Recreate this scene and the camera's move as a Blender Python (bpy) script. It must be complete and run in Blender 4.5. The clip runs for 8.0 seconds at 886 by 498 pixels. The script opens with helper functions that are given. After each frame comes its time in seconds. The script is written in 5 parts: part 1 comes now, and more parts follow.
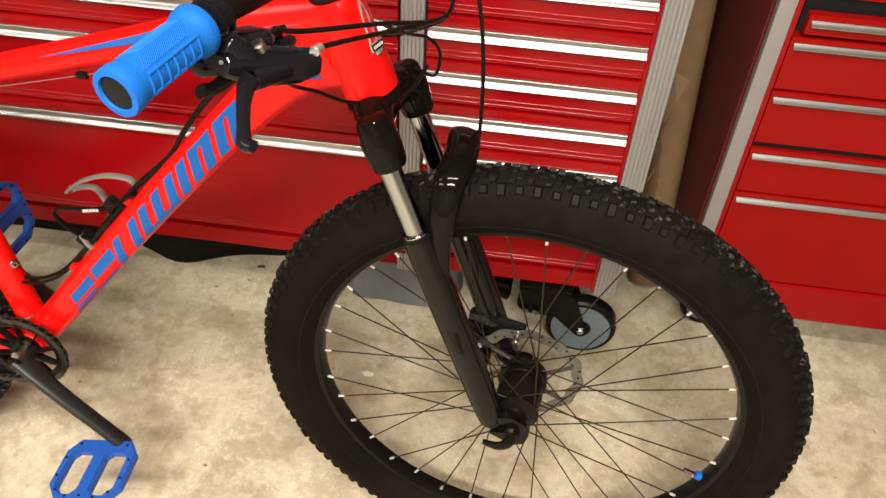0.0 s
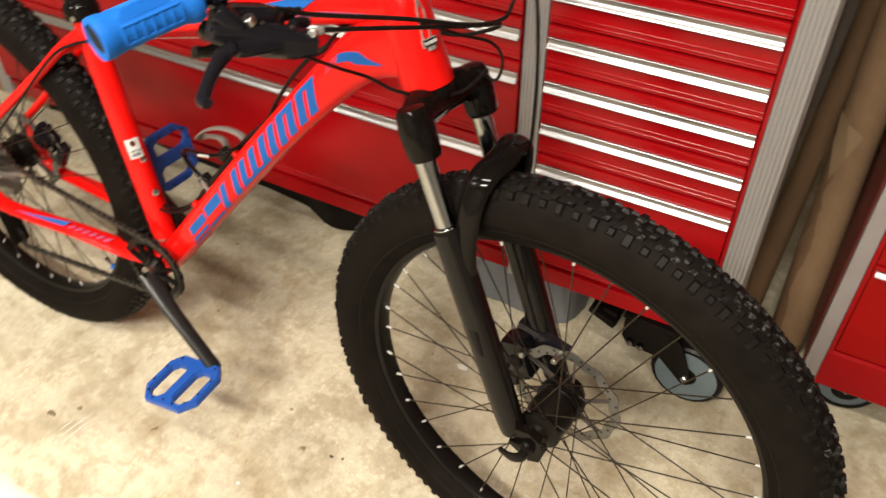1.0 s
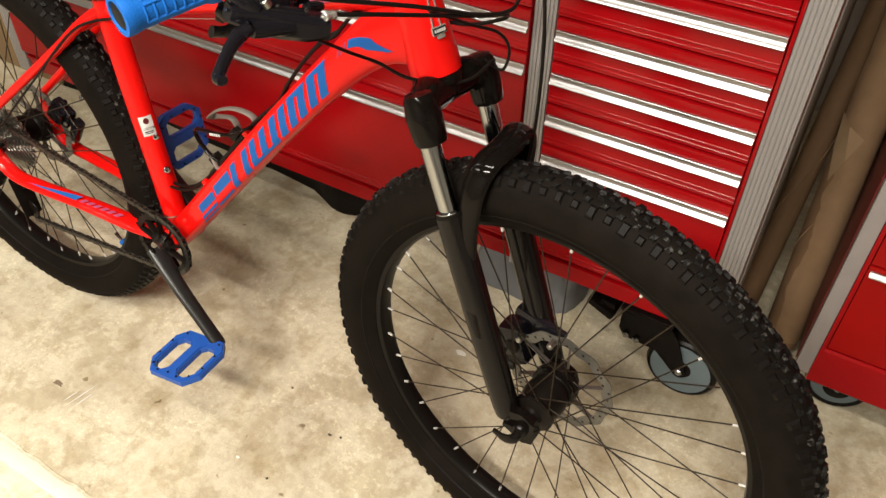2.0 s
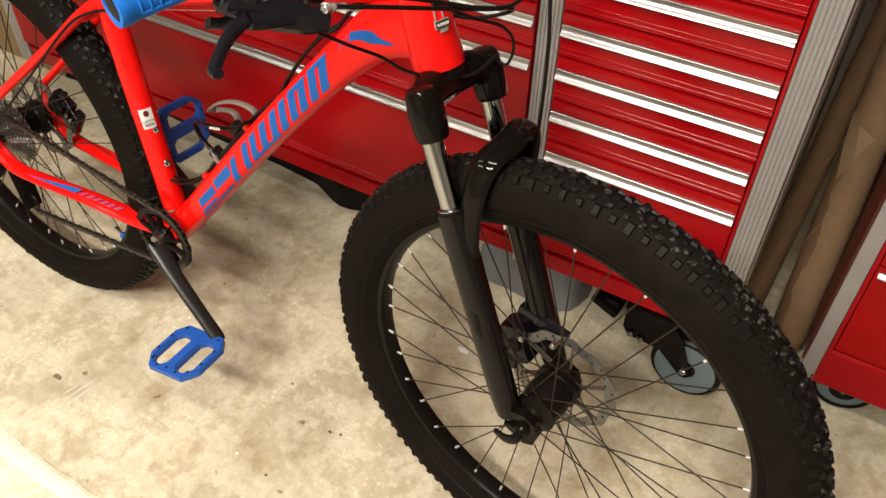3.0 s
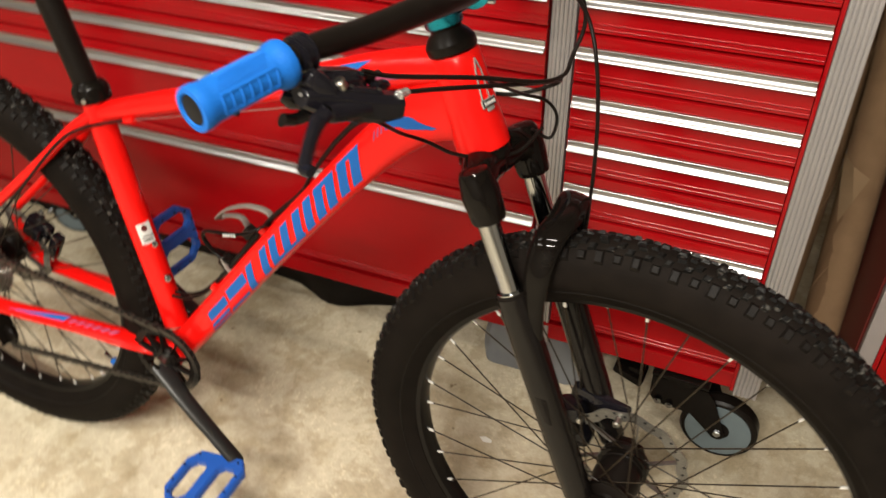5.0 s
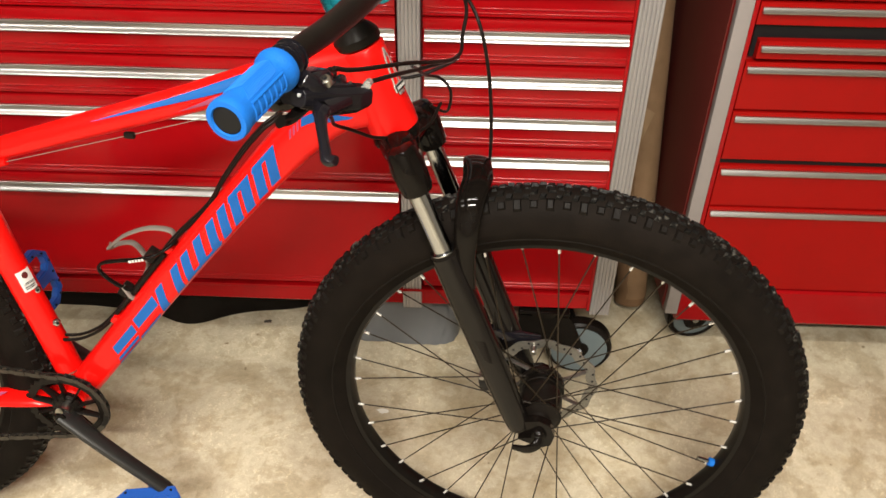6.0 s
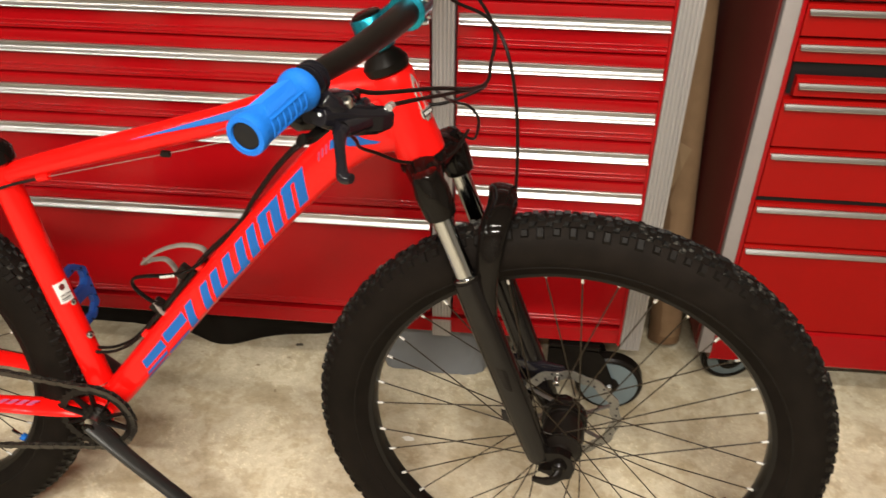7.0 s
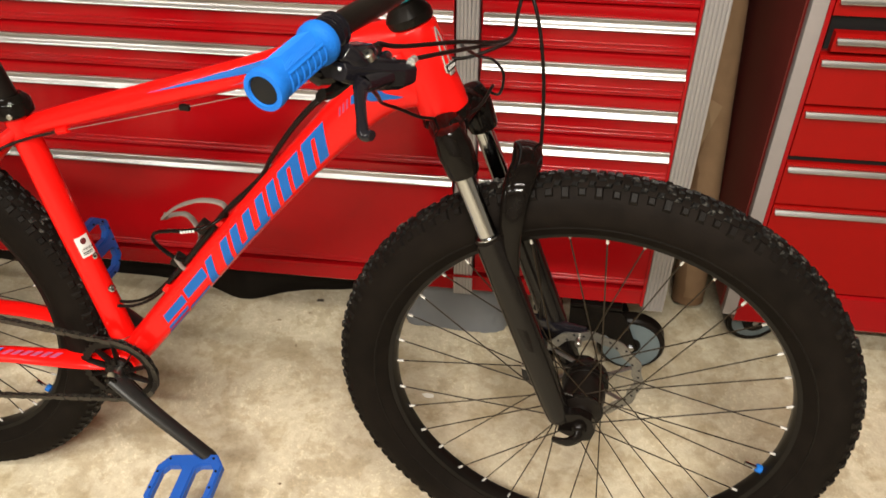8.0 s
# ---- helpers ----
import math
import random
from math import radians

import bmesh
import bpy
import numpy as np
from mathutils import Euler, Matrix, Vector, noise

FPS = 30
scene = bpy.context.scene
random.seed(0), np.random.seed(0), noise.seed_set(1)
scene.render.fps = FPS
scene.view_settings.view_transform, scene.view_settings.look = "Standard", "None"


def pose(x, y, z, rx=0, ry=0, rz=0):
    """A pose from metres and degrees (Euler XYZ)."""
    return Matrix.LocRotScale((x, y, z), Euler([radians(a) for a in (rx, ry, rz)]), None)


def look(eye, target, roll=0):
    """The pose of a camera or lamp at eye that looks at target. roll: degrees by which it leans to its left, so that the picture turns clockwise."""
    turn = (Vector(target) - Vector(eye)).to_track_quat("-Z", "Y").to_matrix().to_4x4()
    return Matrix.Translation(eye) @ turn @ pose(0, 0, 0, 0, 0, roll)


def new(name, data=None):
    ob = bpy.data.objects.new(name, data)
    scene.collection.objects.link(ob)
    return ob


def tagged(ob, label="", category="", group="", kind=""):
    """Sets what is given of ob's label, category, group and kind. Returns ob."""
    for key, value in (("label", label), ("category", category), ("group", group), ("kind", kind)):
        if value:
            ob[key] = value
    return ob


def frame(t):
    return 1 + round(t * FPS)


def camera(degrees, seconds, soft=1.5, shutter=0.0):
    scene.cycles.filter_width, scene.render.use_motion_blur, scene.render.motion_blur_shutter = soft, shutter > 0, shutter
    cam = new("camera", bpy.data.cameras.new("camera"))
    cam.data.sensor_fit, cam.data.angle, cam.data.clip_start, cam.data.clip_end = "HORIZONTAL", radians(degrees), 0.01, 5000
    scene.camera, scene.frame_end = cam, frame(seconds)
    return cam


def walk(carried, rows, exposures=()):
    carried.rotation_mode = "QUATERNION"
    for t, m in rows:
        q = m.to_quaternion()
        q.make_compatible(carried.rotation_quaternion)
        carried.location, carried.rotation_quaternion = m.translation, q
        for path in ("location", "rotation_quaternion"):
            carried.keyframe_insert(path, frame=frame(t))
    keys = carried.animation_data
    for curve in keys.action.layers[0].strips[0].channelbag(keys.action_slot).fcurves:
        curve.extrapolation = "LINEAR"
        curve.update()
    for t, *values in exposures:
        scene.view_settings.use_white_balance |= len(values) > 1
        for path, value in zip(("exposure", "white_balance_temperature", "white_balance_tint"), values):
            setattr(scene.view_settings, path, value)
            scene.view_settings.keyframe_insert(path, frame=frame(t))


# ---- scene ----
cam = camera(57.6, 8.0, shutter=0.5)
PATH = [
    (0, (-0.204, -1.138, 1.304), (-0.306, 0.333, -0.047), 5.1),
    (0.2, (-0.169, -1.145, 1.309), (-0.337, 0.323, -0.037), 4.6),
    (0.5, (-0.056, -1.119, 1.309), (-0.444, 0.317, -0.029), 3.6),
    (0.7, (-0, -1.09, 1.313), (-0.507, 0.303, -0.031), 2.6),
    (0.9, (0.037, -1.082, 1.321), (-0.592, 0.244, -0.038), 1.1),
    (1, (0.055, -1.091, 1.32), (-0.63, 0.213, -0.033), 1),
    (1.2, (0.057, -1.101, 1.32), (-0.649, 0.196, -0.029), 1.9),
    (1.5, (0.066, -1.109, 1.321), (-0.654, 0.188, -0.02), 2.5),
    (2, (0.072, -1.114, 1.331), (-0.617, 0.173, -0.036), 2.7),
    (3.5, (0.064, -1.089, 1.315), (-0.637, 0.179, -0.064), 3.2),
    (4, (0.06, -1.083, 1.307), (-0.661, 0.183, -0.063), 3.2),
    (4.2, (0.059, -1.081, 1.304), (-0.667, 0.188, -0.06), 3.3),
    (5.3, (-0.204, -1.175, 1.284), (-0.637, 0.377, 0.1), -3.2),
    (5.5, (-0.277, -1.212, 1.304), (-0.494, 0.371, 0.101), -3.3),
    (5.7, (-0.288, -1.231, 1.307), (-0.353, 0.347, 0.078), 0),
    (6, (-0.276, -1.265, 1.318), (-0.296, 0.322, 0.101), 2.2),
    (6.2, (-0.258, -1.271, 1.313), (-0.305, 0.339, 0.127), 2.7),
    (6.5, (-0.251, -1.27, 1.309), (-0.301, 0.342, 0.127), 2.6),
    (6.8, (-0.243, -1.273, 1.31), (-0.342, 0.346, 0.139), 2.5),
    (7, (-0.246, -1.276, 1.312), (-0.383, 0.355, 0.162), 1.7),
    (7.2, (-0.246, -1.265, 1.306), (-0.429, 0.367, 0.163), 1.4),
    (7.5, (-0.253, -1.263, 1.307), (-0.451, 0.342, 0.13), 1.1),
    (7.8, (-0.25, -1.262, 1.306), (-0.441, 0.314, 0.091), 1.2),
    (8, (-0.248, -1.259, 1.305), (-0.429, 0.3, 0.065), 1.3),
]
walk(cam, [(t, look(eye, target, roll)) for t, eye, target, roll in PATH],
     exposures=[(0, 0.10), (0.5, 0.19), (1, 0.08), (1.5, -0.09), (2, -0.11), (3.5, -0.07), (4.2, -0.06), (5.3, -0.06), (6, 0.09), (7, 0.05), (8, 0.04)])


# ---- light ----
world = bpy.data.worlds.new("world")
scene.world = world
world.use_nodes = True
world.node_tree.nodes["Background"].inputs[0].default_value = (0.9, 0.95, 1.0, 1)
world.node_tree.nodes["Background"].inputs[1].default_value = 0.08


def area_lamp(name, eye, target, sx, sy, power, color):
    data = bpy.data.lights.new(name, "AREA")
    data.shape, data.size, data.size_y, data.energy, data.color = "RECTANGLE", sx, sy, power, color
    ob = new(name, data)
    ob.matrix_world = look(eye, target)
    return ob


# ceiling strip lights of the garage
for x, y, power in ((-0.30, -2.42, 168), (-0.30, -1.42, 61), (-2.35, -2.42, 46), (-2.35, -1.42, 16)):
    area_lamp("ceiling_light", (x, y, 2.54), (x, y, 0), 1.2, 0.12, power, (1.0, 0.94, 0.83))
scene.view_settings.exposure = 0.0


# ---- materials ----
def material(name, color, rough=0.5, metal=0.0, grain=0.0, scale=40.0, bump=0.0, bump_scale=200.0, coat=0.0, spec=0.5, color2=None, stretch=(1, 1, 1), vary=0.0, rough_var=0.0):
    """A painted, metal or rubber surface with mottling at two scales and fine relief."""
    m = bpy.data.materials.new(name)
    m.use_nodes = True
    nt = m.node_tree
    p = nt.nodes["Principled BSDF"]
    p.inputs["Base Color"].default_value = (*color, 1)
    p.inputs["Roughness"].default_value = rough
    p.inputs["Metallic"].default_value = metal
    p.inputs["Coat Weight"].default_value = coat
    p.inputs["Specular IOR Level"].default_value = spec
    p.inputs["Coat Roughness"].default_value = 0.05
    tc = nt.nodes.new("ShaderNodeTexCoord")
    mp = nt.nodes.new("ShaderNodeMapping")
    mp.inputs["Scale"].default_value = stretch
    nt.links.new(tc.outputs["Object"], mp.inputs[0])
    if grain > 0:
        dark = color2 or tuple(c * (1 - grain) for c in color)
        n1, n2 = nt.nodes.new("ShaderNodeTexNoise"), nt.nodes.new("ShaderNodeTexNoise")
        n1.inputs["Scale"].default_value, n1.inputs["Detail"].default_value = scale, 6
        n2.inputs["Scale"].default_value, n2.inputs["Detail"].default_value = scale / 9, 4
        add = nt.nodes.new("ShaderNodeMath")
        add.operation = "MULTIPLY_ADD"
        add.inputs[1].default_value = 0.5
        half = nt.nodes.new("ShaderNodeMath")
        half.operation = "MULTIPLY"
        half.inputs[1].default_value = 0.5
        ramp = nt.nodes.new("ShaderNodeValToRGB")
        ramp.color_ramp.elements[0].position, ramp.color_ramp.elements[1].position = 0.36, 0.64
        ramp.color_ramp.elements[0].color, ramp.color_ramp.elements[1].color = (*dark, 1), (*color, 1)
        for n in (n1, n2):
            nt.links.new(mp.outputs[0], n.inputs["Vector"])
        nt.links.new(n2.outputs["Fac"], half.inputs[0])
        nt.links.new(n1.outputs["Fac"], add.inputs[0])
        nt.links.new(half.outputs[0], add.inputs[2])
        nt.links.new(add.outputs[0], ramp.inputs[0])
        out = ramp.outputs[0]
        if vary > 0:
            oi = nt.nodes.new("ShaderNodeObjectInfo")
            hsv = nt.nodes.new("ShaderNodeHueSaturation")
            mr = nt.nodes.new("ShaderNodeMapRange")
            mr.inputs[3].default_value, mr.inputs[4].default_value = 1 - vary, 1 + vary
            nt.links.new(oi.outputs["Random"], mr.inputs[0])
            nt.links.new(mr.outputs[0], hsv.inputs["Value"])
            nt.links.new(out, hsv.inputs["Color"])
            out = hsv.outputs[0]
        nt.links.new(out, p.inputs["Base Color"])
        if rough_var > 0:
            rr = nt.nodes.new("ShaderNodeMapRange")
            rr.inputs[3].default_value, rr.inputs[4].default_value = rough - rough_var, rough + rough_var
            nt.links.new(n2.outputs["Fac"], rr.inputs[0])
            nt.links.new(rr.outputs[0], p.inputs["Roughness"])
    if bump > 0:
        nb, bp_ = nt.nodes.new("ShaderNodeTexNoise"), nt.nodes.new("ShaderNodeBump")
        nb.inputs["Scale"].default_value, nb.inputs["Detail"].default_value = bump_scale, 5
        bp_.inputs["Strength"].default_value, bp_.inputs["Distance"].default_value = bump, 0.002
        nt.links.new(mp.outputs[0], nb.inputs["Vector"])
        nt.links.new(nb.outputs["Fac"], bp_.inputs["Height"])
        nt.links.new(bp_.outputs[0], p.inputs["Normal"])
    return m


def concrete(name, light, dark, stain):
    m = bpy.data.materials.new(name)
    m.use_nodes = True
    nt = m.node_tree
    p = nt.nodes["Principled BSDF"]
    tc = nt.nodes.new("ShaderNodeTexCoord")

    def noise_node(scale, detail, rough=0.55, distort=0.0):
        n = nt.nodes.new("ShaderNodeTexNoise")
        n.inputs["Scale"].default_value, n.inputs["Detail"].default_value = scale, detail
        n.inputs["Roughness"].default_value, n.inputs["Distortion"].default_value = rough, distort
        nt.links.new(tc.outputs["Object"], n.inputs["Vector"])
        return n

    def ramp_node(src, a, b, ca, cb):
        r = nt.nodes.new("ShaderNodeValToRGB")
        r.color_ramp.elements[0].position, r.color_ramp.elements[1].position = a, b
        r.color_ramp.elements[0].color, r.color_ramp.elements[1].color = ca, cb
        nt.links.new(src, r.inputs[0])
        return r

    def mix(kind, fac, a, b):
        x = nt.nodes.new("ShaderNodeMix")
        x.data_type, x.blend_type = "RGBA", kind
        if isinstance(fac, float):
            x.inputs[0].default_value = fac
        else:
            nt.links.new(fac, x.inputs[0])
        nt.links.new(a, x.inputs[6])
        nt.links.new(b, x.inputs[7])
        return x.outputs[2]

    clouds = noise_node(3.4, 10, 0.66, 0.5)
    patches = noise_node(11.0, 12, 0.70, 0.25)
    stains = noise_node(6.5, 8, 0.64, 0.5)
    flakes = noise_node(48.0, 9, 0.72, 0.3)
    chips = noise_node(120.0, 3, 0.6, 0.6)
    specks = noise_node(260.0, 4)
    spots = noise_node(30.0, 2, 0.4)
    base = ramp_node(clouds.outputs["Fac"], 0.36, 0.62, (*dark, 1), (*light, 1))
    tone = ramp_node(patches.outputs["Fac"], 0.45, 0.515, (0.815, 0.785, 0.735, 1), (1.0, 1.0, 1.0, 1))
    brown = ramp_node(stains.outputs["Fac"], 0.33, 0.47, (0.76, 0.705, 0.60, 1), (1.0, 1.0, 1.0, 1))
    flake = ramp_node(flakes.outputs["Fac"], 0.43, 0.56, (0.91, 0.90, 0.885, 1), (1.03, 1.03, 1.03, 1))
    chip = ramp_node(chips.outputs["Fac"], 0.57, 0.61, (1.0, 1.0, 1.0, 1), (1.22, 1.22, 1.20, 1))
    where = ramp_node(stains.outputs["Fac"], 0.48, 0.56, (0, 0, 0, 1), (1, 1, 1, 1))
    fine = ramp_node(specks.outputs["Fac"], 0.30, 0.60, (0.90, 0.895, 0.885, 1), (1, 1, 1, 1))
    dots = ramp_node(spots.outputs["Fac"], 0.235, 0.275, (*stain, 1), (1, 1, 1, 1))
    c = mix("MULTIPLY", 1.0, base.outputs[0], tone.outputs[0])
    c = mix("MULTIPLY", 0.8, c, brown.outputs[0])
    c = mix("MULTIPLY", 1.0, c, flake.outputs[0])
    c = mix("MULTIPLY", where.outputs[0], c, chip.outputs[0])
    c = mix("MULTIPLY", 1.0, c, fine.outputs[0])
    c = mix("MULTIPLY", 0.9, c, dots.outputs[0])
    nt.links.new(c, p.inputs["Base Color"])
    p.inputs["Specular IOR Level"].default_value = 0.31
    rr = ramp_node(patches.outputs["Fac"], 0.35, 0.65, (0.48, 0.48, 0.48, 1), (0.78, 0.78, 0.78, 1))
    nt.links.new(rr.outputs[0], p.inputs["Roughness"])
    b = nt.nodes.new("ShaderNodeBump")
    b.inputs["Strength"].default_value, b.inputs["Distance"].default_value = 0.2, 0.003
    nt.links.new(patches.outputs["Fac"], b.inputs["Height"])
    nt.links.new(b.outputs[0], p.inputs["Normal"])
    return m


M_FLOOR = concrete("concrete_floor", (0.515, 0.462, 0.347), (0.366, 0.316, 0.232), (0.40, 0.33, 0.25))
M_APRON = concrete("pale_concrete", (0.608, 0.558, 0.44), (0.496, 0.44, 0.335), (0.5, 0.43, 0.34))
M_BAND = material("pale_cement", (0.589, 0.558, 0.459), 0.7, 0, 0.12, 30, 0.1, 120, spec=0.31)
M_SEAM = material("seam_dirt", (0.31, 0.26, 0.186), 0.9, 0, 0.4, 60, spec=0.31)
M_CHEST = material("red_enamel", (0.235, 0.0023, 0.0040), 0.17, 0.0, 0.10, 14, 0.03, 60, spec=0.149, rough_var=0.05)
M_CABINET = material("orange_red_enamel", (0.225, 0.0028, 0.0024), 0.22, 0.0, 0.08, 14, 0.03, 60, spec=0.105, rough_var=0.05)
M_CHEST_IN = material("red_enamel_body", (0.186, 0.0037, 0.005), 0.35, 0.0, 0.12, 10, spec=0.31)
M_ALU = material("brushed_aluminium", (0.372, 0.364, 0.366), 0.32, 1.0, 0.28, 30, 0.05, 90, stretch=(0.05, 1, 1), spec=0.31)
M_RAIL = material("bright_thin_rail", (0.459, 0.459, 0.465), 0.30, 1.0, 0.15, 40, stretch=(0.05, 1, 1), spec=0.31)
M_POST = material("fluted_aluminium", (0.36, 0.347, 0.353), 0.48, 0.7, 0.14, 25, 0.05, 90, stretch=(1, 1, 0.05), spec=0.31)
M_STRIP = material("dull_grey_strip", (0.254, 0.229, 0.229), 0.45, 0.3, 0.10, 20, spec=0.31)
M_SIDE = material("grey_side_panel", (0.26, 0.242, 0.229), 0.5, 0.2, 0.2, 12, 0.1, 20, spec=0.31)
M_FRAME = material("fluorescent_red_paint", (0.57, 0.0043, 0.0031), 0.30, 0.0, 0.06, 30, 0.015, 160, coat=0.31, spec=0.0496)
M_BLUE = material("blue_decal", (0.0087, 0.074, 0.267), 0.35, 0.0, 0.08, 60, spec=0.124)
M_PURPLE = material("faded_purple_decal", (0.26, 0.0372, 0.099), 0.30, 0.0, 0.15, 90, coat=0.248, spec=0.31)
M_GRIP = material("blue_rubber_grip", (0.005, 0.096, 0.384), 0.6, 0.0, 0.08, 60, 0.25, 500, spec=0.186)
M_PEDAL = material("blue_nylon_pedal", (0.0124, 0.068, 0.31), 0.42, 0.0, 0.12, 60, 0.1, 300, spec=0.31)
M_TEAL = material("teal_anodised", (0.0124, 0.205, 0.291), 0.25, 0.9, 0.08, 40, spec=0.31)
M_BLACK = material("gloss_black", (0.0038, 0.0029, 0.0024), 0.07, 0.0, 0.2, 50, 0.02, 90, spec=0.105)
M_LEG = material("semi_gloss_black", (0.0052, 0.0042, 0.0038), 0.14, 0.0, 0.2, 50, 0.02, 300, spec=0.17)
M_LEVER = material("cast_gloss_black", (0.0062, 0.0056, 0.0074), 0.13, 0.0, 0.2, 60, 0.04, 200, spec=0.211)
M_SATIN = material("satin_black", (0.0061, 0.0046, 0.0038), 0.34, 0.0, 0.2, 60, 0.04, 300, spec=0.087)
M_TYRE = material("black_rubber", (0.0072, 0.0054, 0.0044), 0.60, 0.0, 0.45, 35, 0.25, 400, color2=(0.0036, 0.0028, 0.0023), rough_var=0.15, spec=0.031)
M_TREAD = material("dusty_tread_rubber", (0.004, 0.0037, 0.0035), 0.42, 0.0, 0.5, 210, 0.5, 420, color2=(0.0465, 0.0434, 0.0384), spec=0.124)
for node in M_TREAD.node_tree.nodes:
    if node.bl_idname == "ShaderNodeValToRGB":
        node.color_ramp.elements[0].position, node.color_ramp.elements[1].position = 0.415, 0.445
M_SHOULDER = material("shoulder_rubber", (0.0056, 0.0043, 0.0036), 0.5, 0.0, 0.4, 90, 0.3, 420, spec=0.074)
M_CRANK = material("worn_black_crank", (0.0136, 0.013, 0.0124), 0.32, 0.0, 0.3, 60, spec=0.31)
M_DISC = material("worn_disc_steel", (0.167, 0.158, 0.143), 0.35, 0.7, 0.35, 300, spec=0.31)
M_CAGE = material("dull_silver", (0.192, 0.174, 0.155), 0.5, 0.4, 0.12, 60, spec=0.31)
M_RIM = material("black_rim", (0.0050, 0.0040, 0.0034), 0.28, 0.0, 0.2, 60, spec=0.10)
M_CHROME = material("polished_chrome", (0.322, 0.329, 0.341), 0.12, 1.0, 0.03, 40, spec=0.31)
M_STEEL = material("stainless_steel", (0.347, 0.335, 0.31), 0.30, 1.0, 0.15, 60, spec=0.31)
M_CHAIN = material("oiled_chain_steel", (0.068, 0.062, 0.056), 0.38, 0.9, 0.3, 200, spec=0.31)
M_SPOKE = material("black_spoke", (0.0124, 0.0081, 0.0043), 0.4, 0.0, spec=0.186)
M_NIPPLE = material("bright_nipple", (0.57, 0.558, 0.533), 0.25, 0.5, spec=0.31)
M_BADGE = material("bright_badge_chrome", (0.533, 0.527, 0.508), 0.22, 0.8, 0.03, 40, spec=0.31)
M_WHITE = material("white_label", (0.496, 0.49, 0.477), 0.5, 0, 0.05, 80, spec=0.31)
M_EMBLEM = material("dark_red_print", (0.074, 0.0124, 0.0124), 0.5, spec=0.124)
# Print ink, reused as dark fill where drawer gaps are in shade.
M_INK_SHADE = material("dark_print_and_gap_shade", (0.0062, 0.0062, 0.0068), 0.5, spec=0.124)
M_CARD = material("brown_cardboard", (0.248, 0.143, 0.074), 0.85, 0.0, 0.25, 18, 0.1, 120, stretch=(1, 1, 0.25), spec=0.31)
M_CARD_PALE = material("torn_cardboard", (0.322, 0.198, 0.108), 0.9, 0.0, 0.2, 30, 0.2, 90, spec=0.31)
M_FLAP = material("pale_kraft_paper", (0.347, 0.229, 0.13), 0.85, 0.0, 0.12, 40, 0.15, 160, spec=0.31)
M_CASTER = material("grey_caster_hub", (0.105, 0.133, 0.146), 0.42, 0.1, 0.12, 40, spec=0.31)
M_GREY = material("grey_plastic", (0.136, 0.143, 0.155), 0.55, 0.0, 0.2, 12, 0.1, 60, spec=0.31)
M_WALL = material("painted_block_wall", (0.384, 0.36, 0.32), 0.85, 0, 0.12, 4, 0.2, 40)
M_CEIL = material("bare_ceiling_board", (0.48, 0.456, 0.408), 0.9, 0, 0.06, 5)
# Darker copy of the cabinet red, with the side's shade in the colour.
M_SHADED_SIDE = material("shaded_red_side", (0.099, 0.0167, 0.0136), 0.5, 0, 0.2, 9, spec=0.124)
M_PLY = material("plywood", (0.167, 0.108, 0.053), 0.7, 0, 0.3, 12, 0.1, 60, stretch=(1, 1, 0.15), spec=0.31)


# ---- building helpers ----
def part(name, bm, mat, parent=None, label="", smooth=30):
    """Links a bmesh as one mesh object under a thing or a part."""
    me = bpy.data.meshes.new(name)
    bmesh.ops.recalc_face_normals(bm, faces=bm.faces)
    bm.to_mesh(me)
    bm.free()
    me.materials.append(mat)
    if smooth:
        me.shade_smooth()
        me.set_sharp_from_angle(angle=radians(smooth))
    ob = new(name, me)
    if parent is not None:
        ob.parent = parent
    if label:
        tagged(ob, label)
    return ob


def empty(name, m, label, category, group="", kind=""):
    ob = new(name)
    ob.matrix_world = m
    ob.empty_display_size = 0.05
    return tagged(ob, label, category, group, kind)


def move(bm, m, start=0):
    bmesh.ops.transform(bm, matrix=m, verts=list(bm.verts)[start:])
    return bm


def box(bm, c, s, bevel=0.0, m=None):
    """A box with its centre c and size s, bevelled, turned by m about its centre."""
    r = bmesh.ops.create_cube(bm, size=1)
    vs = r["verts"]
    bmesh.ops.scale(bm, vec=s, verts=vs)
    if bevel > 0:
        es = list({e for v in vs for e in v.link_edges})
        g = bmesh.ops.bevel(bm, geom=es, offset=bevel, segments=2, affect="EDGES", profile=0.6)
        vs = list({v for f in g["faces"] for v in f.verts} | {v for v in vs if v.is_valid})
    mm = Matrix.Translation(c) @ (m.to_4x4() if m else Matrix.Identity(4))
    bmesh.ops.transform(bm, matrix=mm, verts=vs)
    return bm


def basis(d, up=(0, 0, 1)):
    """Right and up, square to the way d."""
    d = Vector(d).normalized()
    u = Vector(up)
    if abs(d.dot(u)) > 0.98:
        u = Vector((1, 0, 0))
    a = d.cross(u).normalized()
    return a, a.cross(d).normalized()


def smooth_path(pts, n=8):
    """A smooth curve through the points."""
    pts = [Vector(p) for p in pts]
    if len(pts) < 3:
        return pts
    out = []
    for i in range(len(pts) - 1):
        p0 = pts[i - 1] if i else pts[0] * 2 - pts[1]
        p1, p2 = pts[i], pts[i + 1]
        p3 = pts[i + 2] if i + 2 < len(pts) else p2 * 2 - p1
        for k in range(n):
            t = k / n
            out.append(0.5 * (2 * p1 + (p2 - p0) * t + (2 * p0 - 5 * p1 + 4 * p2 - p3) * t * t + (3 * p1 - p0 - 3 * p2 + p3) * t ** 3))
    return out + [pts[-1]]


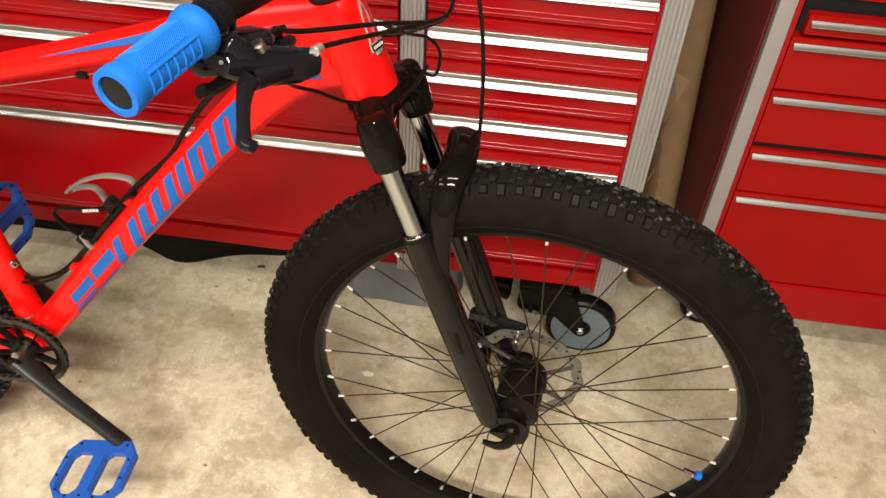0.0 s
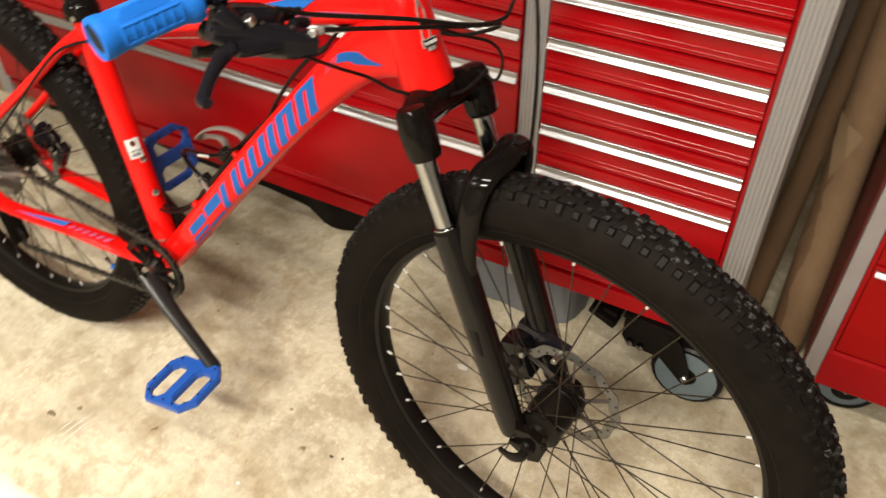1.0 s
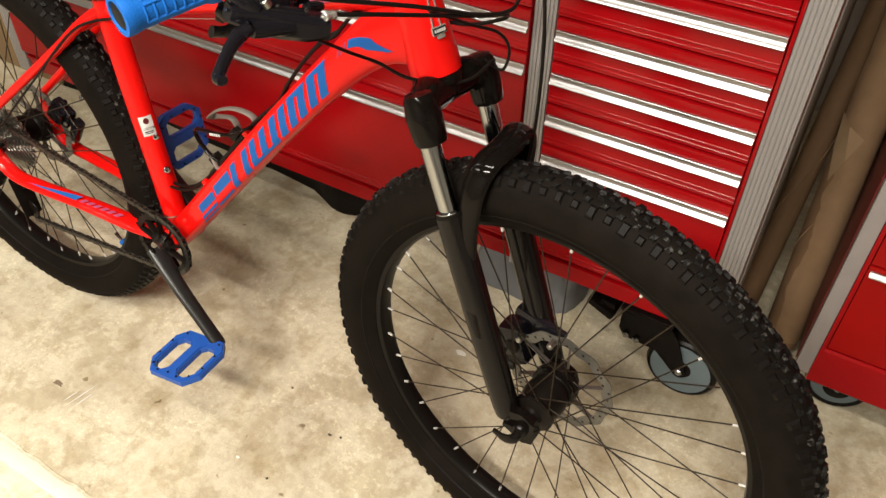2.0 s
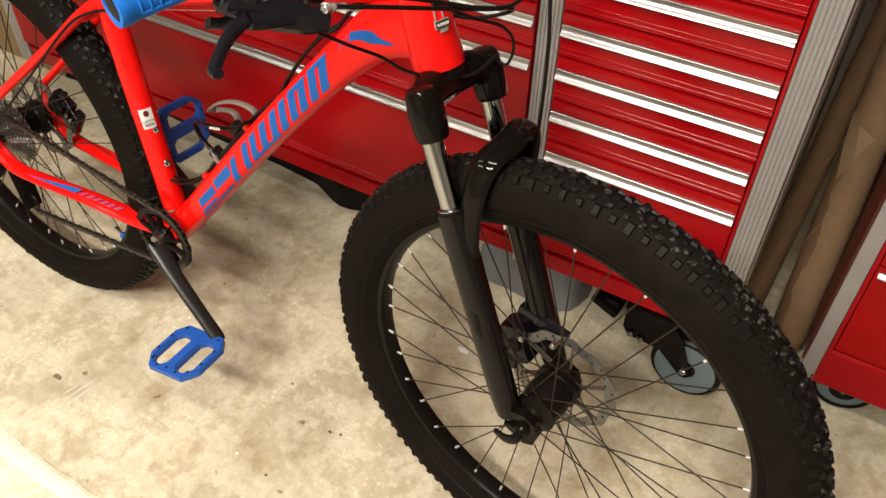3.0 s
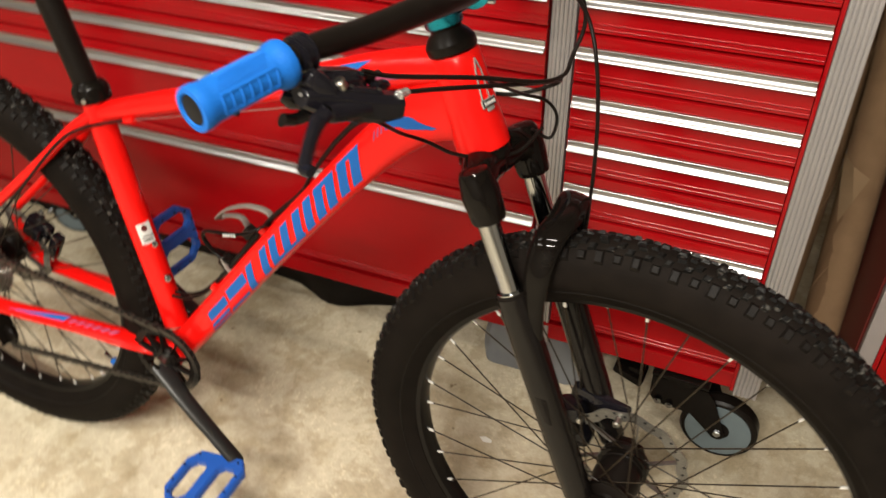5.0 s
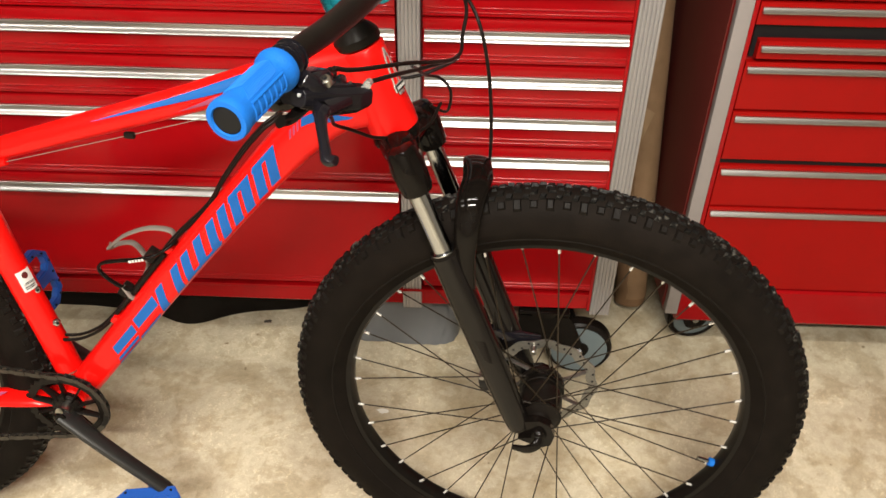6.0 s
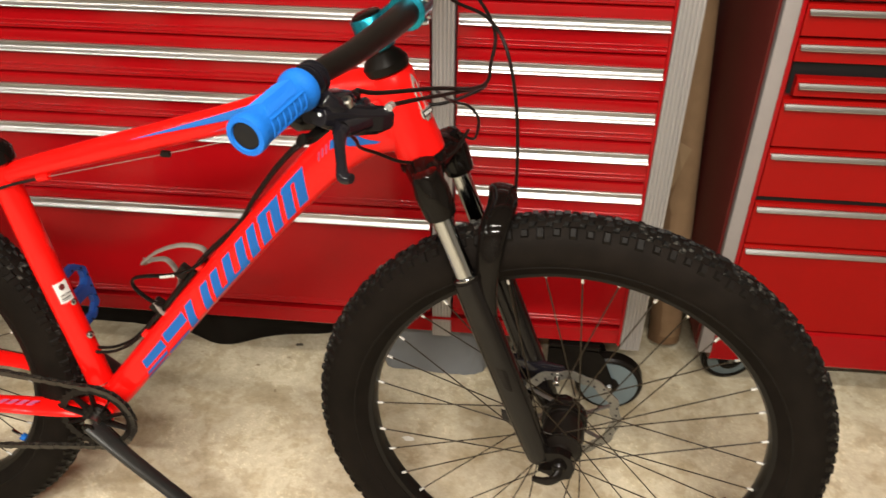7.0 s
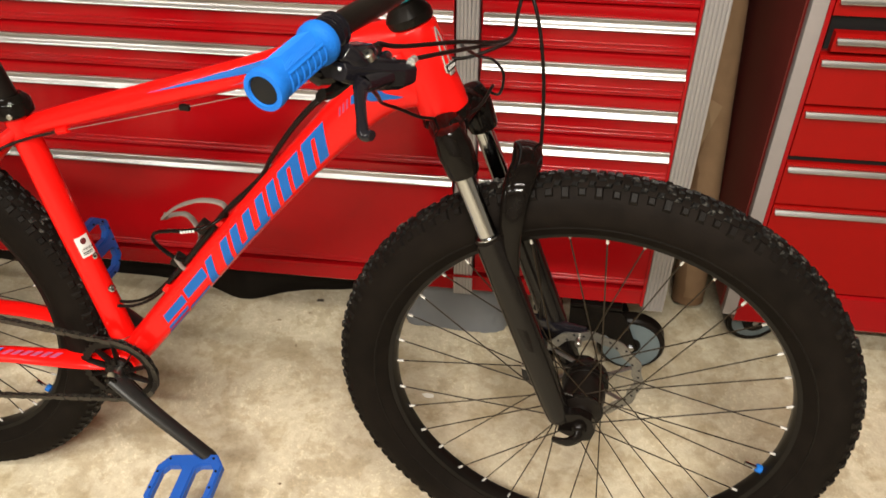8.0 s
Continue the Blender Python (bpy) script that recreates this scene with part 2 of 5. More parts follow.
def sweep(bm, pts, radii, seg=12, flat=1.0, up=(0, 1, 0), cap=True):
    """A tube along the points; radii: one or one per point, or pairs (side, height)."""
    pts = [Vector(p) for p in pts]
    n = len(pts)
    if not isinstance(radii, (list, tuple)):
        radii = [radii] * n
    rings = []
    for i, p in enumerate(pts):
        d = pts[min(i + 1, n - 1)] - pts[max(i - 1, 0)]
        a, b = basis(d, up)
        r = radii[i]
        ra, rb = r if isinstance(r, tuple) else (r, r * flat)
        rings.append([bm.verts.new(p + a * (math.cos(2 * math.pi * k / seg) * ra) + b * (math.sin(2 * math.pi * k / seg) * rb)) for k in range(seg)])
    for r0, r1 in zip(rings, rings[1:]):
        for k in range(seg):
            bm.faces.new((r0[k], r0[(k + 1) % seg], r1[(k + 1) % seg], r1[k]))
    if cap:
        bm.faces.new(rings[0][::-1])
        bm.faces.new(rings[-1])
    return bm


def lerp_list(keys, n):
    """n values along the list keys (numbers or pairs)."""
    out = []
    for i in range(n):
        t = i / (n - 1) * (len(keys) - 1)
        k = min(int(t), len(keys) - 2)
        f = t - k
        a, b = keys[k], keys[k + 1]
        out.append(tuple(x + (y - x) * f for x, y in zip(a, b)) if isinstance(a, tuple) else a + (b - a) * f)
    return out


def rod(bm, p0, p1, r, seg=10, r2=None):
    return sweep(bm, [p0, p1], [r, r if r2 is None else r2], seg)


def lathe(bm, profile, c, axis, seg=32, closed=False):
    """Turns a profile of (radius, along) about the axis through c."""
    a, b = basis(axis)
    ax, c = Vector(axis).normalized(), Vector(c)
    rings = []
    for r, h in profile:
        rings.append([bm.verts.new(c + ax * h + (a * math.cos(2 * math.pi * k / seg) + b * math.sin(2 * math.pi * k / seg)) * r) for k in range(seg)])
    pairs = list(zip(rings, rings[1:])) + ([(rings[-1], rings[0])] if closed else [])
    for r0, r1 in pairs:
        for k in range(seg):
            bm.faces.new((r0[k], r0[(k + 1) % seg], r1[(k + 1) % seg], r1[k]))
    if not closed:
        for r in (rings[0][::-1], rings[-1]):
            bm.faces.new(r)
    return bm


def extrude_x(bm, profile, x0, x1, closed=True):
    """A closed profile of (y, z) drawn out along x."""
    a = [bm.verts.new((x0, y, z)) for y, z in profile]
    b = [bm.verts.new((x1, y, z)) for y, z in profile]
    n = len(profile)
    for k in range(n):
        bm.faces.new((a[k], a[(k + 1) % n], b[(k + 1) % n], b[k]))
    bm.faces.new(a[::-1])
    bm.faces.new(b)
    return bm


def plate(bm, outline, thick, m):
    """A flat plate: an outline of (x, y) in the plane of m, thick along its z."""
    a = [bm.verts.new(m @ Vector((x, y, thick / 2))) for x, y in outline]
    b = [bm.verts.new(m @ Vector((x, y, -thick / 2))) for x, y in outline]
    n = len(outline)
    bm.faces.new(a)
    bm.faces.new(b[::-1])
    for k in range(n):
        bm.faces.new((a[k], b[k], b[(k + 1) % n], a[(k + 1) % n]))
    return bm


def B():
    return bmesh.new()


# ---- room ----
floor = empty("floor", pose(0, 0, 0), "stained beige concrete garage floor with a paler strip", "floor", kind="structure")
def slab(y_of, far, name, mat, label=""):
    """A floor slab from a ragged edge y_of(x) to the straight edge far."""
    bm = B()
    xs = [-4.0 + 7.0 * i / 700 for i in range(701)]
    near, back = [(x, y_of(x)) for x in xs], [(3.0, far), (-4.0, far)]
    out = near + back if far > -0.7 else near[::-1] + back[::-1]
    top = [bm.verts.new((x, y, 0)) for x, y in out]
    low = [bm.verts.new((x, y, -0.1)) for x, y in out]
    bm.faces.new(top)
    bm.faces.new(low[::-1])
    for k in range(len(top)):
        bm.faces.new((top[k], low[k], low[(k + 1) % len(top)], top[(k + 1) % len(top)]))
    return part(name, bm, mat, floor, label, smooth=0)


def seam(x):
    return -0.752 + 0.010 * noise.noise((x * 5, 0.3, 0)) + 0.005 * noise.noise((x * 23, 1.1, 0)) + 0.002 * noise.noise((x * 90, 2.2, 0))


slab(seam, 1.3, "slab", M_FLOOR)
slab(lambda x: seam(x) - 0.0004 - 0.0016 * max(0, noise.noise((x * 31, 5.0, 0))), -3.74, "slab", M_APRON, "paler cleaner concrete slab")
part("seam_filler", box(B(), (-0.5, -0.755, -0.012), (7.0, 0.06, 0.016)), M_SEAM, floor, "dirt in the seam between the slabs")


def blot(name, x, y, rx, ry, seed, mat, label):
    """A small thin irregular mark on the floor."""
    rnd = random.Random(seed)
    out = []
    for k in range(11):
        a = 2 * math.pi * k / 11
        f = rnd.uniform(0.65, 1.15)
        out.append((math.cos(a) * rx * f, math.sin(a) * ry * f))
    part(name, plate(B(), out, 0.0008, Matrix.Translation((x, y, 0.0006))), mat, floor, label, smooth=0)


M_SPOT = material("dark_oil_spot", (0.062, 0.0496, 0.0372), 0.6, 0, 0.3, 80, spec=0.31)
M_RUST = material("brown_spot", (0.186, 0.136, 0.087), 0.7, 0, 0.3, 80, spec=0.31)
M_FLECK = material("white_paint_fleck", (0.589, 0.577, 0.533), 0.6, 0, 0.05, 80, spec=0.31)
def pale_band():
    """A smooth pale band of cement along the seam, with a worn edge."""
    bm = B()
    rows = []
    for i in range(501):
        x = -2.5 + 4.0 * i / 500
        w = 0.030 + 0.014 * noise.noise((x * 7, 3.0, 0)) + 0.005 * noise.noise((x * 40, 8.0, 0))
        rows.append([bm.verts.new((x, seam(x) - 0.006 - w * f, z)) for f, z in ((0, 0.0002), (0.08, 0.0012), (0.92, 0.0012), (1, 0.0002))])
    for a, b in zip(rows, rows[1:]):
        for k in range(3):
            bm.faces.new((a[k], a[k + 1], b[k + 1], b[k]))
    part("cement_band", bm, M_BAND, floor, "smooth pale cement band along the seam", smooth=60)


pale_band()
blot("oil_spot", -0.704, 0.139, 0.010, 0.006, 1, M_SPOT, "small dark spot")
blot("oil_spot", -0.522, -0.431, 0.004, 0.003, 2, M_SPOT, "small dark spot")
blot("oil_spot", -0.500, -0.425, 0.003, 0.003, 4, M_SPOT, "small dark spot")
blot("oil_spot", -0.565, -0.567, 0.003, 0.003, 8, M_SPOT, "small dark spot")
blot("rust_spot", -1.058, -0.614, 0.013, 0.006, 3, M_RUST, "brown spot")
blot("rust_spot", -0.652, -0.379, 0.004, 0.003, 9, M_RUST, "brown spot")
blot("paint_fleck", -0.405, -0.121, 0.013, 0.006, 5, M_FLECK, "white paint fleck")
blot("paint_fleck", -0.640, -0.560, 0.004, 0.003, 6, M_FLECK, "white paint fleck")


def scratch(x, y, length, turn, width):
    """A pale scratch in the concrete."""
    m = Matrix.Translation((x, y, 0.0006)) @ pose(0, 0, 0, 0, 0, turn)
    part("scratch", plate(B(), [(-length / 2, 0), (-length / 6, -width / 2), (length / 2, 0), (length / 8, width / 2)], 0.0008, m), M_FLECK, floor, "pale scratch", smooth=0)


for dx, dy, ln in ((0, 0, 0.075), (0.012, -0.006, 0.05), (-0.016, -0.012, 0.035)):
    scratch(-0.995 + dx, -0.610 + dy, ln, 78, 0.0022)
tagged(part("wall_north", box(B(), (-0.5, 1.34, 1.3), (7.0, 0.12, 2.6)), M_WALL), "plain painted garage wall behind the chests", "wall", kind="structure")
tagged(part("wall_south", box(B(), (-0.5, -3.80, 1.3), (7.0, 0.12, 2.6)), M_WALL), "plain painted garage wall", "wall", kind="structure")
tagged(part("wall_west", box(B(), (-4.06, -1.23, 1.3), (0.12, 5.26, 2.6)), M_WALL), "plain painted garage wall", "wall", kind="structure")
tagged(part("wall_east", box(B(), (3.06, -1.23, 1.3), (0.12, 5.26, 2.6)), M_WALL), "plain painted garage wall", "wall", kind="structure")
tagged(part("ceiling", box(B(), (-0.5, -1.23, 2.66), (7.24, 5.26, 0.12)), M_CEIL), "plain pale garage ceiling", "ceiling", kind="structure")


# ---- tool chests ----
def drawer_beaded(parent, x0, x1, ztop, zbot):
    """A drawer front with a sloped lip, an aluminium pull rail and two pressed beads near its foot."""
    pr = [(0.03, ztop), (-0.006, ztop), (-0.0088, ztop - 0.0006), (-0.0094, ztop - 0.002), (-0.0082, ztop - 0.018), (-0.0076, ztop - 0.041)]
    for low in (zbot + 0.0165, zbot + 0.0085):
        pr += [(-0.0080, low + 0.0018), (-0.0088, low + 0.0013), (-0.0094, low + 0.0004), (-0.0092, low - 0.0006), (-0.0080, low - 0.0016)]
    pr += [(-0.0080, zbot + 0.003), (-0.004, zbot), (0.03, zbot)]
    ob = part("drawer", extrude_x(B(), pr, x0, x1), M_CHEST, parent)
    zt = ztop - 0.0185
    tp = [(-0.0080, zt), (-0.0124, zt), (-0.0131, zt - 0.0007), (-0.0131, zt - 0.0020), (-0.0120, zt - 0.0030), (-0.0118, zt - 0.0055), (-0.0124, zt - 0.0084), (-0.0140, zt - 0.0106), (-0.0168, zt - 0.0130), (-0.0190, zt - 0.0150), (-0.0194, zt - 0.0162), (-0.0186, zt - 0.0168), (-0.0080, zt - 0.0150)]
    part("pull_rail", extrude_x(B(), tp, x0 + 0.002, x1 - 0.001), M_ALU, ob, "brushed aluminium pull rail")
    return ob


def drawer_flat(parent, x0, x1, ztop, zbot, out=0.0, trim=0.0085):
    """A flat drawer front with a thin aluminium pull rail at its head."""
    o = -out
    pr = [(0.03, ztop), (-0.003 + o, ztop), (-0.0055 + o, ztop - 0.0006), (-0.006 + o, ztop - 0.002), (-0.0052 + o, ztop - 0.022), (-0.0058 + o, zbot + 0.002), (0.0 + o, zbot), (0.03, zbot)]
    ob = part("drawer", extrude_x(B(), pr, x0, x1), M_CABINET, parent)
    zt = ztop - 0.008
    tp = [(-0.005 + o, zt), (-0.0095 + o, zt - 0.0003), (-0.0105 + o, zt - 0.002), (-0.0122 + o, zt - 0.0045), (-0.0165 + o, zt - trim + 0.001), (-0.0165 + o, zt - trim), (-0.005 + o, zt - trim)]
    part("pull_rail", extrude_x(B(), tp, x0 + 0.004, x1 - 0.001), M_RAIL, ob, "thin aluminium pull rail")
    return ob


def fluted_post(parent, x0, x1, y0, z0, z1, ribs=6):
    """An aluminium corner post with shallow upright flutes."""
    bm = B()
    w = (x1 - x0) / ribs
    pts = [(x0, y0 + 0.02)]
    for i in range(ribs):
        a = x0 + i * w
        pts += [(a + 0.0003, y0 + 0.0020), (a + 0.0009, y0 - 0.0002), (a + w / 2, y0 - 0.0010), (a + w - 0.0009, y0 - 0.0002), (a + w - 0.0003, y0 + 0.0020)]
    pts += [(x1, y0 + 0.02)]
    lo = [bm.verts.new((x, y, z0)) for x, y in pts]
    hi = [bm.verts.new((x, y, z1)) for x, y in pts]
    n = len(pts)
    for k in range(n):
        bm.faces.new((lo[k], lo[(k + 1) % n], hi[(k + 1) % n], hi[k]))
    bm.faces.new(lo[::-1])
    bm.faces.new(hi)
    return part("corner_post", bm, M_POST, parent, "fluted aluminium corner post", smooth=0)


def caster(parent, x, y, ztop, r, turn, trail=0.045, braked=True, ring=False):
    """A swivel caster: top plate, fork with bolts, grey wheel with a black tread."""
    m = pose(x, y, 0, 0, 0, turn)
    wc = m @ Vector((trail, 0, r + 0.001))
    ax = m.to_3x3() @ Vector((0, 1, 0))
    bm = box(B(), m @ Vector((0, 0, ztop - 0.004)), (0.105, 0.085, 0.008), 0.002, m.to_3x3())
    lathe(bm, [(0.030, 0), (0.036, 0.004), (0.036, 0.016), (0.028, 0.020)], m @ Vector((0, 0, ztop - 0.028)), (0, 0, 1), 20)
    body = part("caster", bm, M_BLACK, parent, "black swivel caster with grey wheel")
    top = ztop - 0.026
    wide = 0.052 if braked and trail > 0.06 else 0.032
    for s in (-1, 1):
        w = 0.024 * s
        out = [(-wide, top), (wide, top), (wide + (trail - wide) * 0.45, top - 0.018)]
        out += [(trail + 0.0145 * math.cos(radians(a)), r + 0.0145 * math.sin(radians(a))) for a in range(50, -151, -25)]
        out += [(wide * 0.55, top - (top - r) * 0.68), (-wide * 0.75, top - (top - r) * 0.68), (-wide, top - (top - r) * 0.48)]
        mm = m @ Matrix.Translation((0, w, 0)) @ pose(0, 0, 0, 90, 0, 0)
        part("fork_plate", plate(B(), out, 0.004, mm), M_BLACK, body)
        part("axle_bolt", lathe(B(), [(0.008, 0), (0.008, 0.004), (0.006, 0.006)], wc + ax * (w + 0.001 * s), ax * s, 6), M_CHROME, body)
    part("wheel_tread", lathe(B(), [(r * 0.88, -0.017), (r - 0.004, -0.017), (r, -0.012), (r, 0.012), (r - 0.004, 0.017), (r * 0.88, 0.017)], wc, ax, 48), M_SATIN, body, "black rubber wheel tread")
    hub = B()
    for s in (-1, 1):
        lathe(hub, [(r * 0.86, 0.0), (r * 0.85, 0.0188), (r * 0.80, 0.0180), (r * 0.2, 0.0168)], wc, ax * s, 48)
    part("wheel_disc", hub, M_CASTER, body, "grey plastic wheel disc")
    if ring:
        part("wheel_cap", lathe(B(), [(r * 0.45, 0.0), (r * 0.43, 0.026), (r * 0.3, 0.028)], wc, ax * -1, 32), M_BLACK, body, "black wheel cap")
        part("wheel_band", lathe(B(), [(r * 0.95, 0.0), (r * 0.93, 0.0195), (r * 0.80, 0.0200), (r * 0.78, 0.0)], wc, ax * -1, 40), M_SATIN, body)
    if braked:
        px = -0.098 if trail > 0.06 else -0.045
        bm = box(B(), m @ Vector((px, 0, ztop - 0.050)), (0.062, 0.052, 0.018), 0.005, (m @ pose(0, 0, 0, 0, 22, 0)).to_3x3())
        box(bm, m @ Vector((px + 0.012, 0, ztop - 0.044)), (0.03, 0.036, 0.03), 0.005, m.to_3x3())
        part("brake_pedal", bm, M_BLACK, body)
        bm = box(B(), m @ Vector((-0.004, 0, top - 0.020)), (0.07, 0.044, 0.036), 0.004, m.to_3x3())
        part("swivel_block", bm, M_BLACK, body)
        for dx, dz in ((-0.034, -0.082), (-0.012, -0.084)):
            part("bolt", lathe(B(), [(0.0075, 0), (0.0075, 0.006), (0.004, 0.009)], m @ Vector((dx, -0.026, ztop + dz)), ax * -1, 8), M_CHROME, body)
    return body


chest = empty("tool_chest", pose(-0.9, 0.3, 0), "wide glossy red rolling tool chest with bright drawer rails", "tool chest")


def under(parent):
    """Shifts the meshes under a thing from world places to its own."""
    off = Matrix.Translation(-parent.matrix_world.translation)
    for o in parent.children_recursive:
        if o.type == "MESH":
            o.data.transform(off)


SLOPE = 0.018


def leaning(m):
    """The slight sideways lean of a chest on the uneven floor."""
    return Matrix.Translation((0, 0, 0.65)) @ pose(0, 0, 0, 0, -math.degrees(SLOPE), 0) @ Matrix.Translation((0, 0, -0.65)) @ m


def standing_caster(parent, x, y, ztop, turn, braked):
    """A caster that reaches the floor under the leaning chest."""
    lift = -SLOPE * x
    body = caster(parent, x, y, ztop - lift, 0.063, turn, 0.05, braked)
    for o in (body, *body.children):
        o.data.transform(Matrix.Translation((0, 0, lift)))


Z0, ZTOP = 0.196, 1.06
bm = B()
box(bm, (-0.90, 0.30, (Z0 + ZTOP) / 2 - 0.0), (1.90, 0.54, ZTOP - Z0), 0.004)
part("body", bm, M_CHEST_IN, chest)
part("base_rail", extrude_x(B(), [(0.03, 0.198), (0.012, 0.198), (0.006, 0.204), (0.004, 0.236), (-0.002, 0.242), (-0.002, 0.248), (0.03, 0.25)], -1.80, 0.008), M_CHEST, chest)
# right bank of shallow drawers
RAIL_ROWS = (0.490, 0.5725, 0.6525, 0.7295, 0.809, 0.888, 0.967)
LIP = 0.0185
for k, zt in enumerate(RAIL_ROWS):
    drawer_beaded(chest, -0.335, 0.001, zt + LIP, RAIL_ROWS[k - 1] + LIP + 0.002 if k else 0.262)
# left bank of wide drawers
wide_rows = [z for z in RAIL_ROWS if z != 0.5725]
for k, zt in enumerate(wide_rows):
    drawer_beaded(chest, -1.80, -0.381, zt + LIP, wide_rows[k - 1] + LIP + 0.002 if k else 0.262)
for x0, x1 in ((-0.379, -0.340), (0.009, 0.050), (-1.85, -1.806)):
    fluted_post(chest, x0, x1, -0.004 if x0 > -0.3 else 0.0, Z0 + 0.001, ZTOP)
part("edge_strip", box(B(), (0.0055, 0.012, 0.63), (0.006, 0.03, 0.85), 0.001), M_CHEST, chest)
part("side_panel", box(B(), (0.0515, 0.31, 0.63), (0.003, 0.52, 0.84), 0.001), M_SIDE, chest, "dull grey side panel")
part("top_edge", box(B(), (-0.90, 0.29, ZTOP + 0.02), (1.93, 0.60, 0.04), 0.01), M_CHEST, chest)
caster(chest, -0.080, 0.040, Z0, 0.072, -3, 0.085)
standing_caster(chest, -1.70, 0.10, Z0, 30, True)
for x in (-1.70, -0.75, -0.07):
    standing_caster(chest, x, 0.50, Z0, 10, False)
under(chest)
chest.matrix_world = leaning(chest.matrix_world)

cab = empty("tool_cabinet", pose(0.72, 0.38, 0), "red steel tool cabinet with one drawer slightly open", "tool cabinet")
part("body", box(B(), (0.7225, 0.40, 0.62), (1.055, 0.60, 0.99), 0.004), M_CHEST_IN, cab)
part("base_rail", extrude_x(B(), [(0.11, 0.105), (0.092, 0.108), (0.086, 0.115), (0.084, 0.200), (0.088, 0.206), (0.11, 0.206)], 0.222, 1.24), M_CHEST, cab)
# Thin dark panel that paints the gap's shade on the cabinet side.
part("side_panel", box(B(), (0.1930, 0.40, 0.625), (0.003, 0.58, 0.98), 0.001), M_SHADED_SIDE, cab, "red side panel with its shade put into a dull dark colour")
part("corner_strip", box(B(), (0.2075, 0.093, 0.625), (0.027, 0.02, 0.985), 0.002), M_STRIP, cab, "dull grey metal corner strip")
part("edge_strip", box(B(), (0.2258, 0.093, 0.625), (0.0076, 0.016, 0.985), 0.001), M_CHEST, cab)
for zt, zb, out in ((0.421, 0.212, 0.0), (0.518, 0.424, 0.0), (0.632, 0.530, 0.0), (0.730, 0.636, 0.0), (0.772, 0.737, 0.006), (0.838, 0.797, 0.0), (0.898, 0.842, 0.0), (0.970, 0.904, 0.0)):
    ob = drawer_flat(cab, 0.231 if out == 0 else 0.243, 1.24, zt, zb, out)
    for o in (ob, *ob.children):
        o.data.transform(Matrix.Translation((0, 0.089, 0)))
# Flat dark boxes stand in for the shade inside the drawer gaps.
part("drawer_cavity", box(B(), (0.74, 0.0995, 0.766), (1.01, 0.012, 0.058), 0.0), M_INK_SHADE, cab, "dark fill for the shade in the open drawer")
part("drawer_cavity", box(B(), (0.735, 0.0965, 0.5245), (1.01, 0.012, 0.010), 0.0), M_INK_SHADE, cab)
# Black slab put in as the shadow gap at the cabinet's foot.
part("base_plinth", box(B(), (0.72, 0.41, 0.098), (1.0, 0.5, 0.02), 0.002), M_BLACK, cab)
caster(cab, 0.252, 0.165, 0.133, 0.062, 6, 0.034, False, True)
caster(cab, 1.15, 0.200, 0.125, 0.055, 20, 0.045)
for x in (0.30, 1.15):
    caster(cab, x, 0.62, 0.125, 0.055, 20, 0.045, False)
under(cab)
cab.matrix_world = Matrix.Translation((0, 0, -0.18 * SLOPE)) @ leaning(cab.matrix_world)

# ---- plywood sheet standing past the chest ----
ply = empty("plywood_sheet", pose(-2.25, 0.16, 0.002, -3, 0, 0), "brown plywood sheet leaning upright beside the chest", "plywood sheet")
part("sheet", box(B(), (0, 0, 0.6), (0.70, 0.018, 1.2), 0.002), M_PLY, ply)

